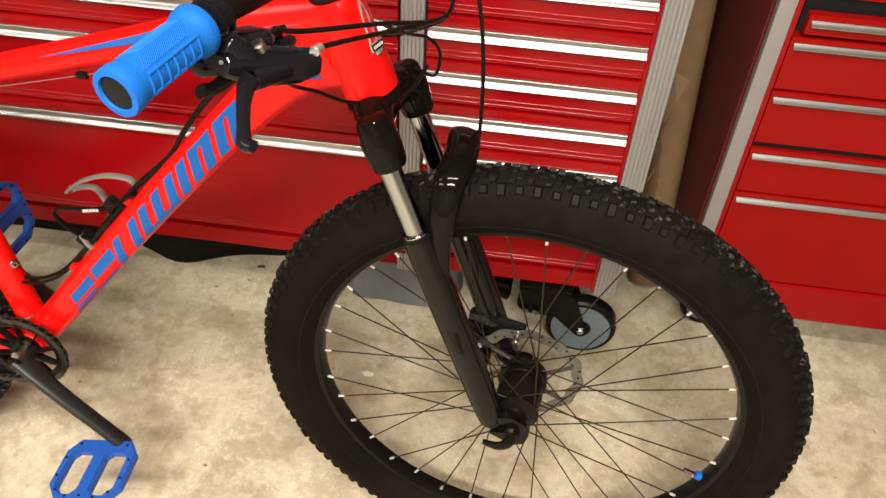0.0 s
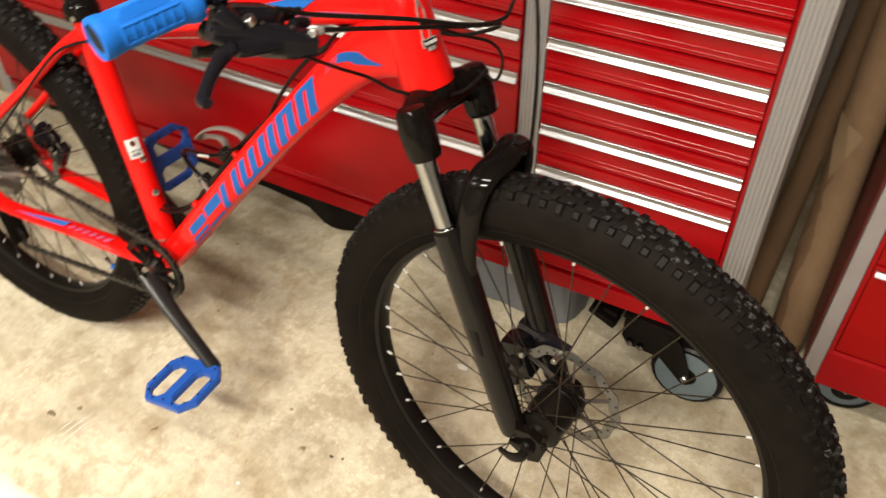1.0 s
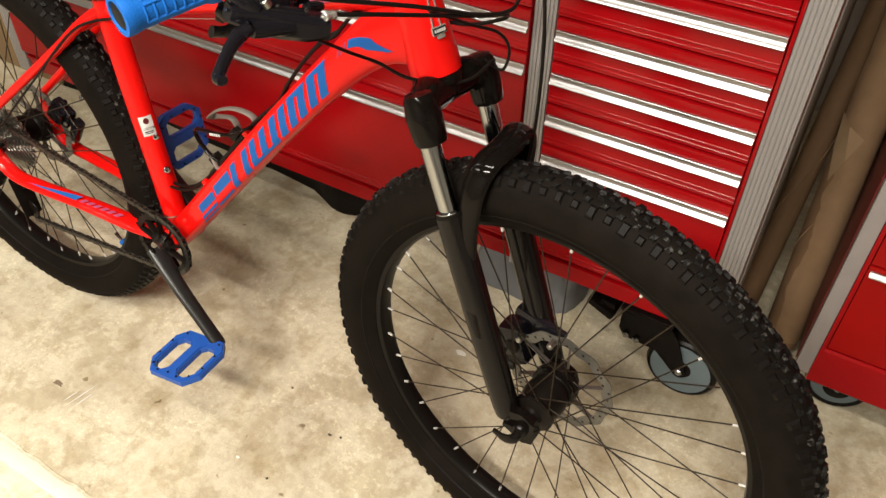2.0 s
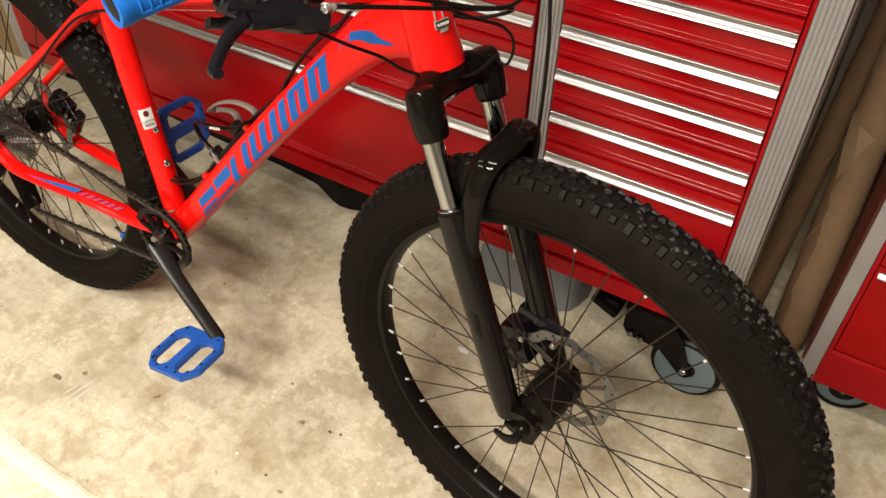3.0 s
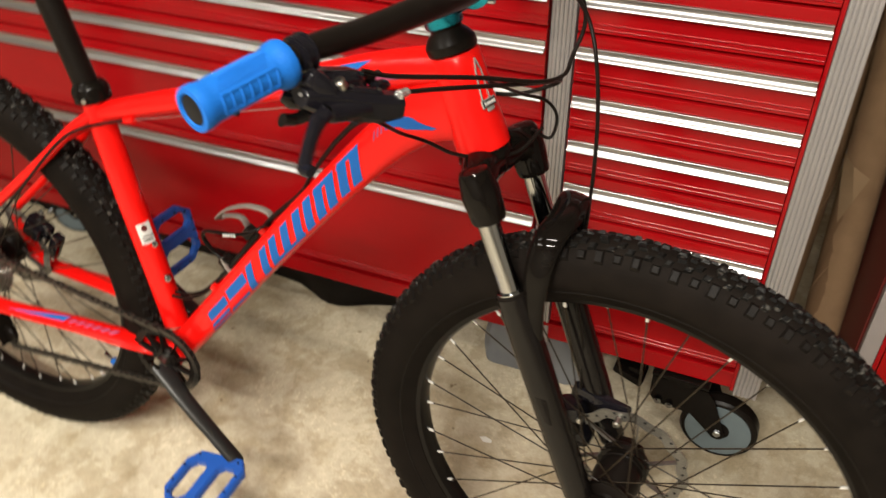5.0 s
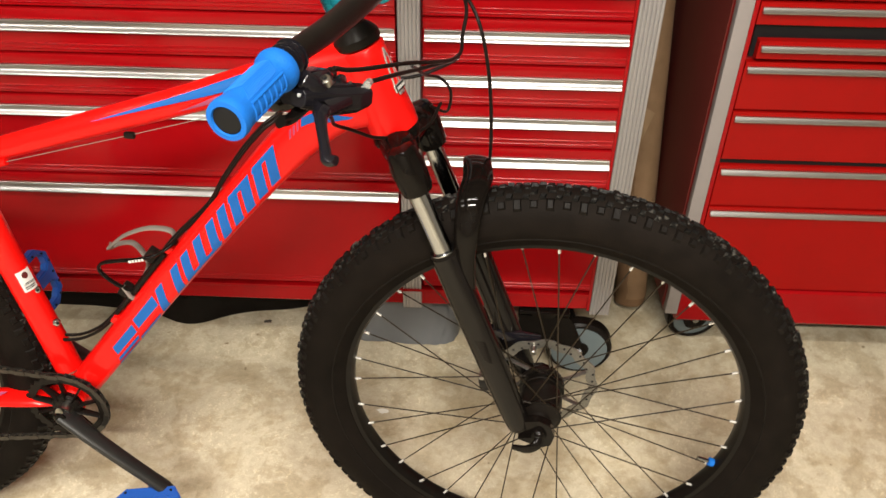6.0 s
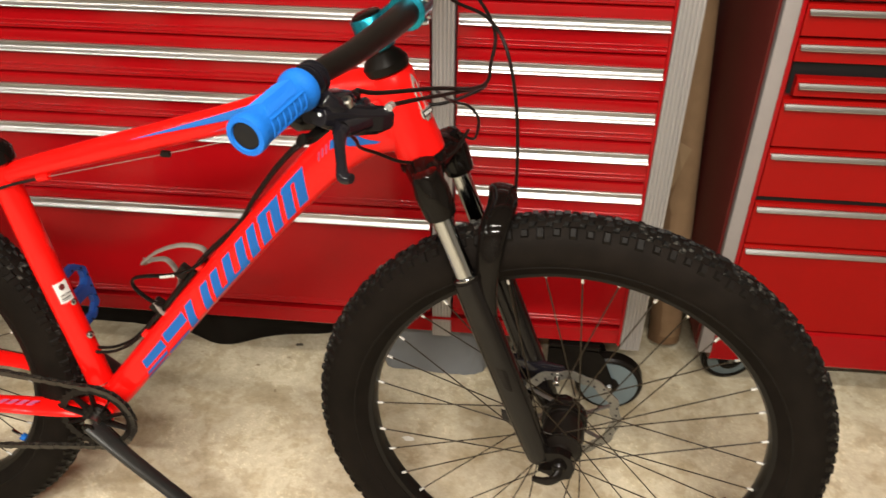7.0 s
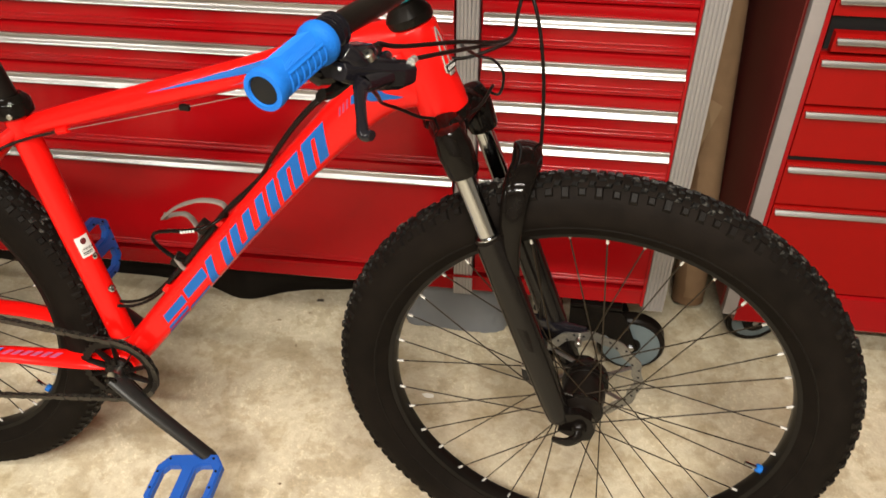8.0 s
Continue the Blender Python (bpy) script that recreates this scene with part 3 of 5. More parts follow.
# ---- cardboard tubes in the gap between the chests ----
def cardboard_tube(x, y, r, h, lean, label, torn=False):
    """A cardboard tube with an open wall, dented a little; torn: a paper wrap with a ragged edge round its front."""
    ob = empty("cardboard_tube", pose(x, y, 0.004 + r * 0.26, lean[0], lean[1], 0), label, "cardboard tube", "tubes between the chests")
    seg, rows = 36, 30

    def skin_ring(rad, z, a0, a1, n):
        out = []
        for q in range(n):
            a = a0 + (a1 - a0) * q / (n - 1 if a1 - a0 < 6.2 else n)
            f = rad * (1 + 0.025 * noise.noise((math.cos(a) * 1.5, math.sin(a) * 1.5, z * 4 + x * 9)))
            out.append((math.cos(a) * f, math.sin(a) * f, z))
        return out

    bm = B()
    grid = [[bm.verts.new(c) for c in skin_ring(r, h * j / rows, 0, 2 * math.pi, seg)] for j in range(rows + 1)]
    for j in range(rows):
        for k in range(seg):
            bm.faces.new((grid[j][k], grid[j][(k + 1) % seg], grid[j + 1][(k + 1) % seg], grid[j + 1][k]))
    bmesh.ops.solidify(bm, geom=bm.faces[:], thickness=0.004)
    part("tube", bm, M_CARD, ob)
    bm = B()
    turns, n = 2.2, 90
    lap = [[bm.verts.new((math.cos(a) * (r + d) * 1.012, math.sin(a) * (r + d) * 1.012, h * (0.02 + 0.94 * i / n) + dz)) for d, dz in ((0.0002, -0.004), (0.0012, 0.0), (0.0002, 0.0012))] for i in range(n + 1) for a in (2 * math.pi * turns * i / n + 0.6,)]
    for c0, c1 in zip(lap, lap[1:]):
        for q in range(2):
            bm.faces.new((c0[q], c0[q + 1], c1[q + 1], c1[q]))
    part("spiral_lap", bm, M_CARD, ob)
    if torn:
        bm = B()
        n, cols = 110, []
        for i in range(n + 1):
            z = 0.02 + (h - 0.03) * i / n
            edge = -2.05 - 0.85 * min(1, max(0, (z - 0.40) / 0.10)) + 0.10 * math.sin(z * 31)
            edge += 0.16 * noise.noise((z * 38, 1.7, 0)) + 0.12 * abs(noise.noise((z * 120, 4.1, 0)))
            cols.append([bm.verts.new(c) for c in skin_ring(r + 0.0022, z, edge, 0.5, 12)])
        for c0, c1 in zip(cols, cols[1:]):
            for q in range(11):
                bm.faces.new((c0[q], c0[q + 1], c1[q + 1], c1[q]))
        bmesh.ops.solidify(bm, geom=bm.faces[:], thickness=0.0009)
        part("torn_wrap", bm, M_CARD_PALE, ob, "torn pale paper wrap")
        # a loose flap of the paper, folded over on itself
        bm = B()
        tips = ((0.385, -2.20), (0.515, -2.85), (0.480, -1.35))
        vs = [bm.verts.new((math.cos(a) * (r + 0.006), math.sin(a) * (r + 0.006), z)) for z, a in tips]
        mids = []
        for p, q in ((0, 1), (1, 2), (2, 0)):
            a, z = (tips[p][1] + tips[q][1]) / 2, (tips[p][0] + tips[q][0]) / 2
            mids.append(bm.verts.new((math.cos(a) * (r + 0.0075), math.sin(a) * (r + 0.0075), z + 0.004 * (p == 0))))
        for f in ((vs[0], mids[0], mids[2]), (mids[0], vs[1], mids[1]), (mids[2], mids[1], vs[2]), (mids[0], mids[1], mids[2])):
            bm.faces.new(f)
        bmesh.ops.solidify(bm, geom=bm.faces[:], thickness=0.0008)
        part("paper_flap", bm, M_FLAP, ob, "pale folded paper flap")
    return ob


cardboard_tube(0.172, 0.262, 0.0365, 1.12, (-15.0, -2.6), "brown cardboard tube with torn paper wrap standing on floor", True)
cardboard_tube(0.079, 0.315, 0.0245, 1.12, (-15.0, 1.6), "plain brown cardboard tube standing beside the torn one")

# ---- things pushed under the chest ----
def lumpy(name, c, s, mat, label, category, seed, bulge=None):
    """A slumped sack: a rounded box with soft dents, resting on the floor."""
    ob = empty(name, pose(c[0], c[1], 0.001), label, category)
    bm = B()
    nu, nv = 200, 18
    rows = []
    for j in range(nv + 1):
        f = j / nv
        row = []
        for i in range(nu):
            t = 2 * math.pi * i / nu
            ex = 0.42
            cx = math.copysign(abs(math.cos(t)) ** ex, math.cos(t))
            cy = math.copysign(abs(math.sin(t)) ** ex, math.sin(t))
            k = (1 - f ** 5) ** 0.5 if f < 1 else 0.0
            k = max(k, 0.05)
            d = 1 + 0.05 * noise.noise((cx * 2.2 + seed, cy * 2, f * 2.5)) + 0.02 * noise.noise((cx * 9, cy * 7 + seed, f * 5))
            px, py = cx * s[0] / 2 * k * d, cy * s[1] / 2 * k * d
            if bulge and cy < 0:
                py -= bulge[2] * math.exp(-((px - bulge[0]) / bulge[1]) ** 2) * (1 - f * f) * -cy
            row.append(bm.verts.new((px, py, s[2] * f * (1 + 0.04 * noise.noise((cx * 3, cy * 3, seed))))))
        rows.append(row)
    for r0, r1 in zip(rows, rows[1:]):
        for i in range(nu):
            bm.faces.new((r0[i], r0[(i + 1) % nu], r1[(i + 1) % nu], r1[i]))
    bm.faces.new(rows[0][::-1])
    bm.faces.new(rows[-1])
    part("sack", bm, mat, ob, smooth=60)
    return ob


lumpy("plastic_sack", (-0.372, 0.190), (0.25, 0.21, 0.178), M_GREY, "slumped grey plastic sack pushed under the chest", "sack", 1.3)
# The bulge is a black sack; the flat length stands in for under-chest shade.
lumpy("rubbish_sack", (-1.13, 0.305), (1.14, 0.28, 0.160), M_SATIN, "bulging black plastic sack, its flat length filling in the shade under the chest", "sack", 5.1, (0.245, 0.085, 0.05))

# ---- mountain bike, leaning with its far grip against the chest ----
LEAN, YAW = -4.0, -1.2
BASE = pose(-0.70, -0.404, 0.0, 0, 0, YAW) @ pose(0, 0, 0, LEAN, 0, 0)
BASE_INV = BASE.inverted()
bike = empty("mountain_bike", BASE, "bright red hardtail mountain bike with blue grips and knobby tyres, leaning", "bicycle")


def bp(x, z, w=0.0):
    """A place on the bike: x along it, z up, w to its far side."""
    return Vector((x + 0.70, w, z))


def wl(x, y, z):
    """A place of the room, told from the bike."""
    return BASE_INV @ Vector((x, y, z))


BB = bp(-0.872, 0.322)
REAR = bp(-1.290, 0.376)
HT_LO, HT_HI = bp(-0.355, 0.812), bp(-0.400, 0.922)
AXIS = (HT_HI - HT_LO).normalized()
STEER = Matrix.Translation(HT_LO) @ Matrix.Rotation(radians(-5.5), 4, AXIS) @ Matrix.Translation(-HT_LO)
FRONT = bp(-0.1244, 0.3730, -0.0145)


# frame
def squarish(v, power):
    return math.copysign(abs(v) ** power, v)


def boxy_tube(pts, radii, power, seg=40, n=8):
    """A tube along the bike with flattened sides."""
    path = smooth_path(pts, n)
    rr = lerp_list(radii, len(path))
    bm = B()
    rings = []
    for i, q in enumerate(path):
        d = path[min(i + 1, len(path) - 1)] - path[max(i - 1, 0)]
        a, b = basis(d, (0, 1, 0))
        rings.append([bm.verts.new(q + b * squarish(math.sin(2 * math.pi * k / seg), power) * rr[i][0] + a * squarish(math.cos(2 * math.pi * k / seg), power) * rr[i][1]) for k in range(seg)])
    for r0, r1 in zip(rings, rings[1:]):
        for k in range(seg):
            bm.faces.new((r0[k], r0[(k + 1) % seg], r1[(k + 1) % seg], r1[k]))
    bm.faces.new(rings[0][::-1])
    bm.faces.new(rings[-1])
    return bm


def tube_part(name, pts, radii, mat=None, label="", parent=None, seg=20, n=8, flat=1.0):
    path = smooth_path(pts, n)
    rr = lerp_list(radii, len(path)) if isinstance(radii, list) else radii
    return part(name, sweep(B(), path, rr, seg, flat), mat or M_FRAME, parent or bike, label, smooth=50)


DT = [bp(-0.868, 0.322), bp(-0.76, 0.459), bp(-0.655, 0.592), bp(-0.55, 0.718), bp(-0.478, 0.798), bp(-0.430, 0.842), bp(-0.378, 0.866)]
DT_R = [(0.026, 0.0235), (0.027, 0.0240), (0.028, 0.0245), (0.028, 0.026), (0.028, 0.029), (0.027, 0.036), (0.024, 0.046)]
SQ = 0.62
frame_dt = part("down_tube", boxy_tube(DT, DT_R, SQ), M_FRAME, bike, "red down tube with blue slanted decals", smooth=60)
tube_part("top_tube", [bp(-0.953, 0.728), bp(-0.85, 0.764), bp(-0.62, 0.838), bp(-0.50, 0.878), bp(-0.392, 0.908)], [(0.015, 0.0150), (0.016, 0.0155), (0.019, 0.0170), (0.023, 0.021), (0.024, 0.027)], label="red top tube with blue flash")
tube_part("seat_tube", [bp(-0.872, 0.325), bp(-0.900, 0.46), bp(-0.930, 0.605), bp(-0.958, 0.754)], [0.021, 0.020, 0.020, 0.019])
bm = lathe(B(), [(0.0285, -0.058), (0.0320, -0.056), (0.0325, -0.040), (0.0310, -0.015), (0.0295, 0.030), (0.0295, 0.054), (0.027, 0.057)], (HT_LO + HT_HI) / 2, AXIS, 32)
head_tube = part("head_tube", bm, M_FRAME, bike, smooth=40)
part("headset", lathe(B(), [(0.028, 0), (0.029, 0.002), (0.029, 0.010), (0.024, 0.018), (0.018, 0.024), (0.018, 0.028)], HT_HI + AXIS * 0.0, AXIS, 32), M_SATIN, bike, "black headset cover")
part("bottom_bracket_shell", lathe(B(), [(0.023, -0.037), (0.0245, -0.035), (0.0245, 0.035), (0.023, 0.037)], BB, (0, 1, 0), 28), M_FRAME, bike)
part("bearing_cup", lathe(B(), [(0.022, 0), (0.022, 0.009), (0.017, 0.011)], BB - Vector((0, 0.037, 0)), (0, -1, 0), 24), M_SATIN, bike)
for s in (-1, 1):
    cs = tube_part("chain_stay", [bp(-0.892, 0.322, 0.022 * s), bp(-0.945, 0.330, 0.040 * s), bp(-1.05, 0.336, 0.054 * s), bp(-1.17, 0.330, 0.063 * s), bp(-1.245, 0.332, 0.066 * s), bp(-1.290, 0.372, 0.068 * s)],
                   [(0.008, 0.023), (0.009, 0.021), (0.009, 0.0180), (0.009, 0.0165), (0.008, 0.0150), (0.006, 0.014)], seg=14)
    tube_part("seat_stay", [bp(-0.955, 0.730, 0.010 * s), bp(-0.990, 0.702, 0.026 * s), bp(-1.05, 0.645, 0.038 * s), bp(-1.17, 0.540, 0.055 * s), bp(-1.298, 0.430, 0.066 * s)], [0.009, 0.0085, 0.0085, 0.008, 0.0075], seg=12)
    bm = plate(B(), [(-0.020, -0.022), (0.016, -0.026), (0.022, -0.006), (0.014, 0.030), (0.002, 0.062), (-0.014, 0.062), (-0.020, 0.012)], 0.007, Matrix.Translation(REAR + Vector((0, 0.068 * s, 0))) @ pose(0, 0, 0, 90, 0, 0))
    part("dropout", bm, M_FRAME, bike)
    bm = lathe(B(), [(0.011, 0), (0.011, 0.006), (0.008, 0.010)], REAR + Vector((0, 0.072 * s, 0)), (0, s, 0), 16)
    part("axle_nut", bm, M_SATIN, bike)
part("stay_bridge", rod(B(), bp(-1.005, 0.688, -0.028), bp(-1.005, 0.688, 0.028), 0.007, 12), M_FRAME, bike)
# seat clamp and post
part("seat_clamp", lathe(B(), [(0.0215, 0), (0.0265, 0.002), (0.0270, 0.018), (0.0240, 0.024), (0.0190, 0.030)], bp(-0.9570, 0.747), (-0.19, 0, 0.98), 24), M_BLACK, bike, "black seat clamp")
part("seat_post", rod(B(), bp(-0.951, 0.72), bp(-1.022, 0.955), 0.0175, 20), M_SATIN, bike, "satin black seat post")
for place in (wl(-0.893, -0.366, 0.517), wl(-0.8757, -0.373, 0.4577)):
    bolt = part("bottle_bolt", lathe(B(), [(0.0062, -0.002), (0.0062, 0.0012), (0.0048, 0.0034), (0.0030, 0.0040)], place, (0.72, -0.66, 0.17), 14), M_CHROME, bike, "bright bottle bolt")
    part("bolt_socket", lathe(B(), [(0.0002, 0.0043), (0.0024, 0.0043), (0.0024, 0.0036)], place, (0.72, -0.66, 0.17), 6), M_INK_SHADE, bolt)
part("clamp_bolt", lathe(B(), [(0.004, 0), (0.004, 0.003), (0.002, 0.004)], bp(-0.948, 0.757, -0.026), (0.3, -1, 0), 10), M_STEEL, bike, "bright clamp bolt")


# painted flashes: thin skins that follow a tube
def skin(pts, radii, t0, t1, a0, a1, skew=0.0, off=0.0008, taper=None, nu=8, nv=8, n=8, power=1.0, drift=0.0):
    """A skin on a tube from t0 to t1 of its length and a0 to a1 degrees round it (0: near side, 90: above)."""
    path = smooth_path(pts, n)
    rr = lerp_list(radii, len(path))
    ln = [0.0]
    for p, q in zip(path, path[1:]):
        ln.append(ln[-1] + (q - p).length)

    def at(t, a):
        t = min(max(t, 0), 1) * ln[-1]
        k = max(i for i in range(len(path) - 1) if ln[i] <= t)
        f = (t - ln[k]) / (ln[k + 1] - ln[k])
        p = path[k].lerp(path[k + 1], f)
        ra, rb = (rr[k] if isinstance(rr[k], tuple) else (rr[k], rr[k]))
        a2, b2 = (rr[k + 1] if isinstance(rr[k + 1], tuple) else (rr[k + 1], rr[k + 1]))
        ra, rb = ra + (a2 - ra) * f + off, rb + (b2 - rb) * f + off
        d = (path[min(k + 2, len(path) - 1)] - path[max(k - 1, 0)]).normalized()
        up = Vector((0, 1, 0)).cross(d) * -1
        if up.z < 0:
            up = -up
        return p + Vector((0, -1, 0)) * squarish(math.cos(radians(a)), power) * ra + up * squarish(math.sin(radians(a)), power) * rb

    bm = B()
    g = []
    for i in range(nu + 1):
        u = i / nu
        lo, hi = a0, a1
        if taper:
            mid, half = (a0 + a1) / 2, (a1 - a0) / 2 * taper(u)
            lo, hi = mid - half, mid + half
        lo, hi = lo + drift * u, hi + drift * u
        if power < 1:
            # even steps up the flat side keep slanted edges straight
            h0, h1 = squarish(math.sin(radians(lo)), power), squarish(math.sin(radians(hi)), power)
            angs = [math.degrees(math.asin(squarish(h0 + (h1 - h0) * v / nv, 1 / power))) for v in range(nv + 1)]
        else:
            angs = [lo + (hi - lo) * v / nv for v in range(nv + 1)]
        g.append([bm.verts.new(at(t0 + (t1 - t0) * u + skew * (v / nv - 0.5), angs[v])) for v in range(nv + 1)])
    for i in range(nu):
        for v in range(nv):
            bm.faces.new((g[i][v], g[i + 1][v], g[i + 1][v + 1], g[i][v + 1]))
    return bm


# seven plain slanted marks along the down tube, made of bars
DTR2 = [(a, b) for a, b in DT_R]


def mark_bar(t0, t1, low, high, skew=0.042, off=0.0008):
    """A bar of a mark, from low to high (0 to 1) of the band in which the marks lie, which climbs round the tube."""
    t = (t0 + t1) / 2
    lo, hi = -62 + (t - 0.17) * 56, 3 + (t - 0.2) * 50
    lo, hi = lo + (hi - lo) * low, lo + (hi - lo) * high
    part("decal_bar", skin(DT, DTR2, t0 + skew * (low + high - 1) / 2, t1 + skew * (low + high - 1) / 2, lo, hi, skew * (high - low), off, power=SQ, nv=12), M_BLUE, frame_dt, "blue slanted decal bar", smooth=60)


for low, high in ((0, 0.22), (0.39, 0.61), (0.78, 1)):
    mark_bar(0.168, 0.252, low, high)
for low, high in ((0, 0.26), (0.74, 1)):
    mark_bar(0.264, 0.346, low, high)
for t0, t1, bars, link in ((0.362, 0.450, 2, None), (0.464, 0.584, 3, (0, 0.25)), (0.598, 0.624, 1, None), (0.638, 0.702, 2, (0.76, 1)), (0.716, 0.780, 2, (0.76, 1))):
    bw = 0.026
    for k in range(bars):
        a = t0 + (t1 - t0 - bw) * (k / max(bars - 1, 1))
        mark_bar(a, a + bw, 0, 1)
    if link:
        mark_bar(t0, t1, *link, off=0.0011)
TT = [bp(-0.953, 0.728), bp(-0.85, 0.764), bp(-0.62, 0.838), bp(-0.50, 0.878), bp(-0.392, 0.908)]
TT_R = [(0.015, 0.0150), (0.016, 0.0155), (0.019, 0.0170), (0.023, 0.021), (0.024, 0.027)]
part("decal_flash", skin(TT, TT_R, 0.40, 0.80, 8, 52, 0.06, taper=lambda u: 0.08 + 0.92 * min(1, u * 1.3), nu=16), M_BLUE, bike, "blue top tube flash", smooth=60)
part("decal_flash", skin(TT, TT_R, 0.62, 0.90, -26, 0, 0.10, taper=lambda u: min(1, 2.2 * (1 - u)), nu=12), M_PURPLE, bike, "purple top tube flash", smooth=60)
part("decal_flash", skin(DT, DTR2, 0.868, 0.945, 10, 24, 0.012, taper=lambda u: 1 - 0.94 * u, nu=14, power=SQ, drift=-32), M_BLUE, bike, "blue flash behind the head tube", smooth=60)
for k in range(3):
    part("decal_flash", skin(DT, DTR2, 0.836 + k * 0.010, 0.841 + k * 0.010, 9, 25, 0.012, nu=4, power=SQ), M_PURPLE, bike, "purple slanted bar of the flash", smooth=60)
CSN = [bp(-0.892, 0.322, -0.022), bp(-0.945, 0.330, -0.040), bp(-1.05, 0.336, -0.054), bp(-1.17, 0.330, -0.063), bp(-1.245, 0.332, -0.066), bp(-1.290, 0.372, -0.068)]
CSN_R = [(0.008, 0.023), (0.009, 0.021), (0.009, 0.0180), (0.009, 0.0165), (0.008, 0.0150), (0.006, 0.014)]
part("decal_flash", skin(CSN, CSN_R, 0.44, 0.76, -30, 70, -0.08, taper=lambda u: 1.0 - 0.85 * u, nu=12), M_BLUE, bike, "blue chain stay flash", smooth=60)
for k in range(6):
    part("decal_flash", skin(CSN, CSN_R, 0.215 + k * 0.037, 0.238 + k * 0.037, -22 + k * 2, 55, -0.08, nu=6), M_PURPLE, bike, "purple slanted bar of the chain stay flash", smooth=60)
# white care label on the seat tube
ST = [bp(-0.872, 0.325), bp(-0.900, 0.46), bp(-0.930, 0.605), bp(-0.958, 0.754)]
ST_R = [0.021, 0.020, 0.020, 0.019]
lab = part("care_label", skin(ST, ST_R, 0.455, 0.535, 30, 92, 0.0), M_WHITE, bike, "small white label with dark print", smooth=60)
part("print_emblem", skin(ST, ST_R, 0.503, 0.529, 48, 74, 0.0, 0.0012, taper=lambda u: (1 - (2 * u - 1) ** 2) ** 0.5), M_EMBLEM, lab, smooth=60)
for t0, t1 in ((0.470, 0.474), (0.464, 0.467)):
    part("print_bar", skin(ST, ST_R, t0, t1, 40, 82, 0.0, 0.0012), M_INK_SHADE, lab, smooth=60)


def label_text(body, size, at, way, up, parent):
    """Flat lettering of the built-in font, its middle at the place given."""
    cu = bpy.data.curves.new("print_words", "FONT")
    cu.body, cu.size, cu.align_x, cu.align_y, cu.extrude = body, size, "CENTER", "CENTER", 0.0002
    cu.materials.append(M_INK_SHADE)
    x, z = Vector(way).normalized(), Vector(way).cross(Vector(up)).normalized()
    ob = new("print_words", cu)
    ob.parent = parent
    ob.matrix_local = Matrix.Translation(at) @ Matrix((x, z.cross(x), z)).transposed().to_4x4()
    return ob


st_way = (ST[2] - ST[1]).normalized()
st_out = (Vector((0, -1, 0)) * math.cos(radians(61)) + Vector((st_way.z, 0, -st_way.x)) * math.sin(radians(61))).normalized()
label_text("LIFETIME", 0.0052, ST[0] + (ST[3] - ST[0]) * 0.487 + st_out * 0.0217, st_way.cross(st_out), st_way, lab)
# pivot-like weld ring and cable stops
part("tube_ring", skin(ST, ST_R, 0.088, 0.094, -70, 60, 0.0, 0.0012), M_STEEL, bike, smooth=60)
part("brake_line", sweep(B(), [bp(-0.885, 0.736, -0.012), bp(-0.700, 0.788, -0.012), bp(-0.45, 0.862, -0.014)], 0.0005, 6), M_CAGE, bike, "thin bare cable")
part("cable_stop", rod(B(), bp(-0.893, 0.734, -0.012), bp(-0.876, 0.7385, -0.012), 0.005, 10), M_FRAME, bike)
for x, z in ((-0.700, 0.788),):
    part("cable_stop", box(B(), bp(x, z, -0.012), (0.014, 0.008, 0.008), 0.002), M_SATIN, bike)


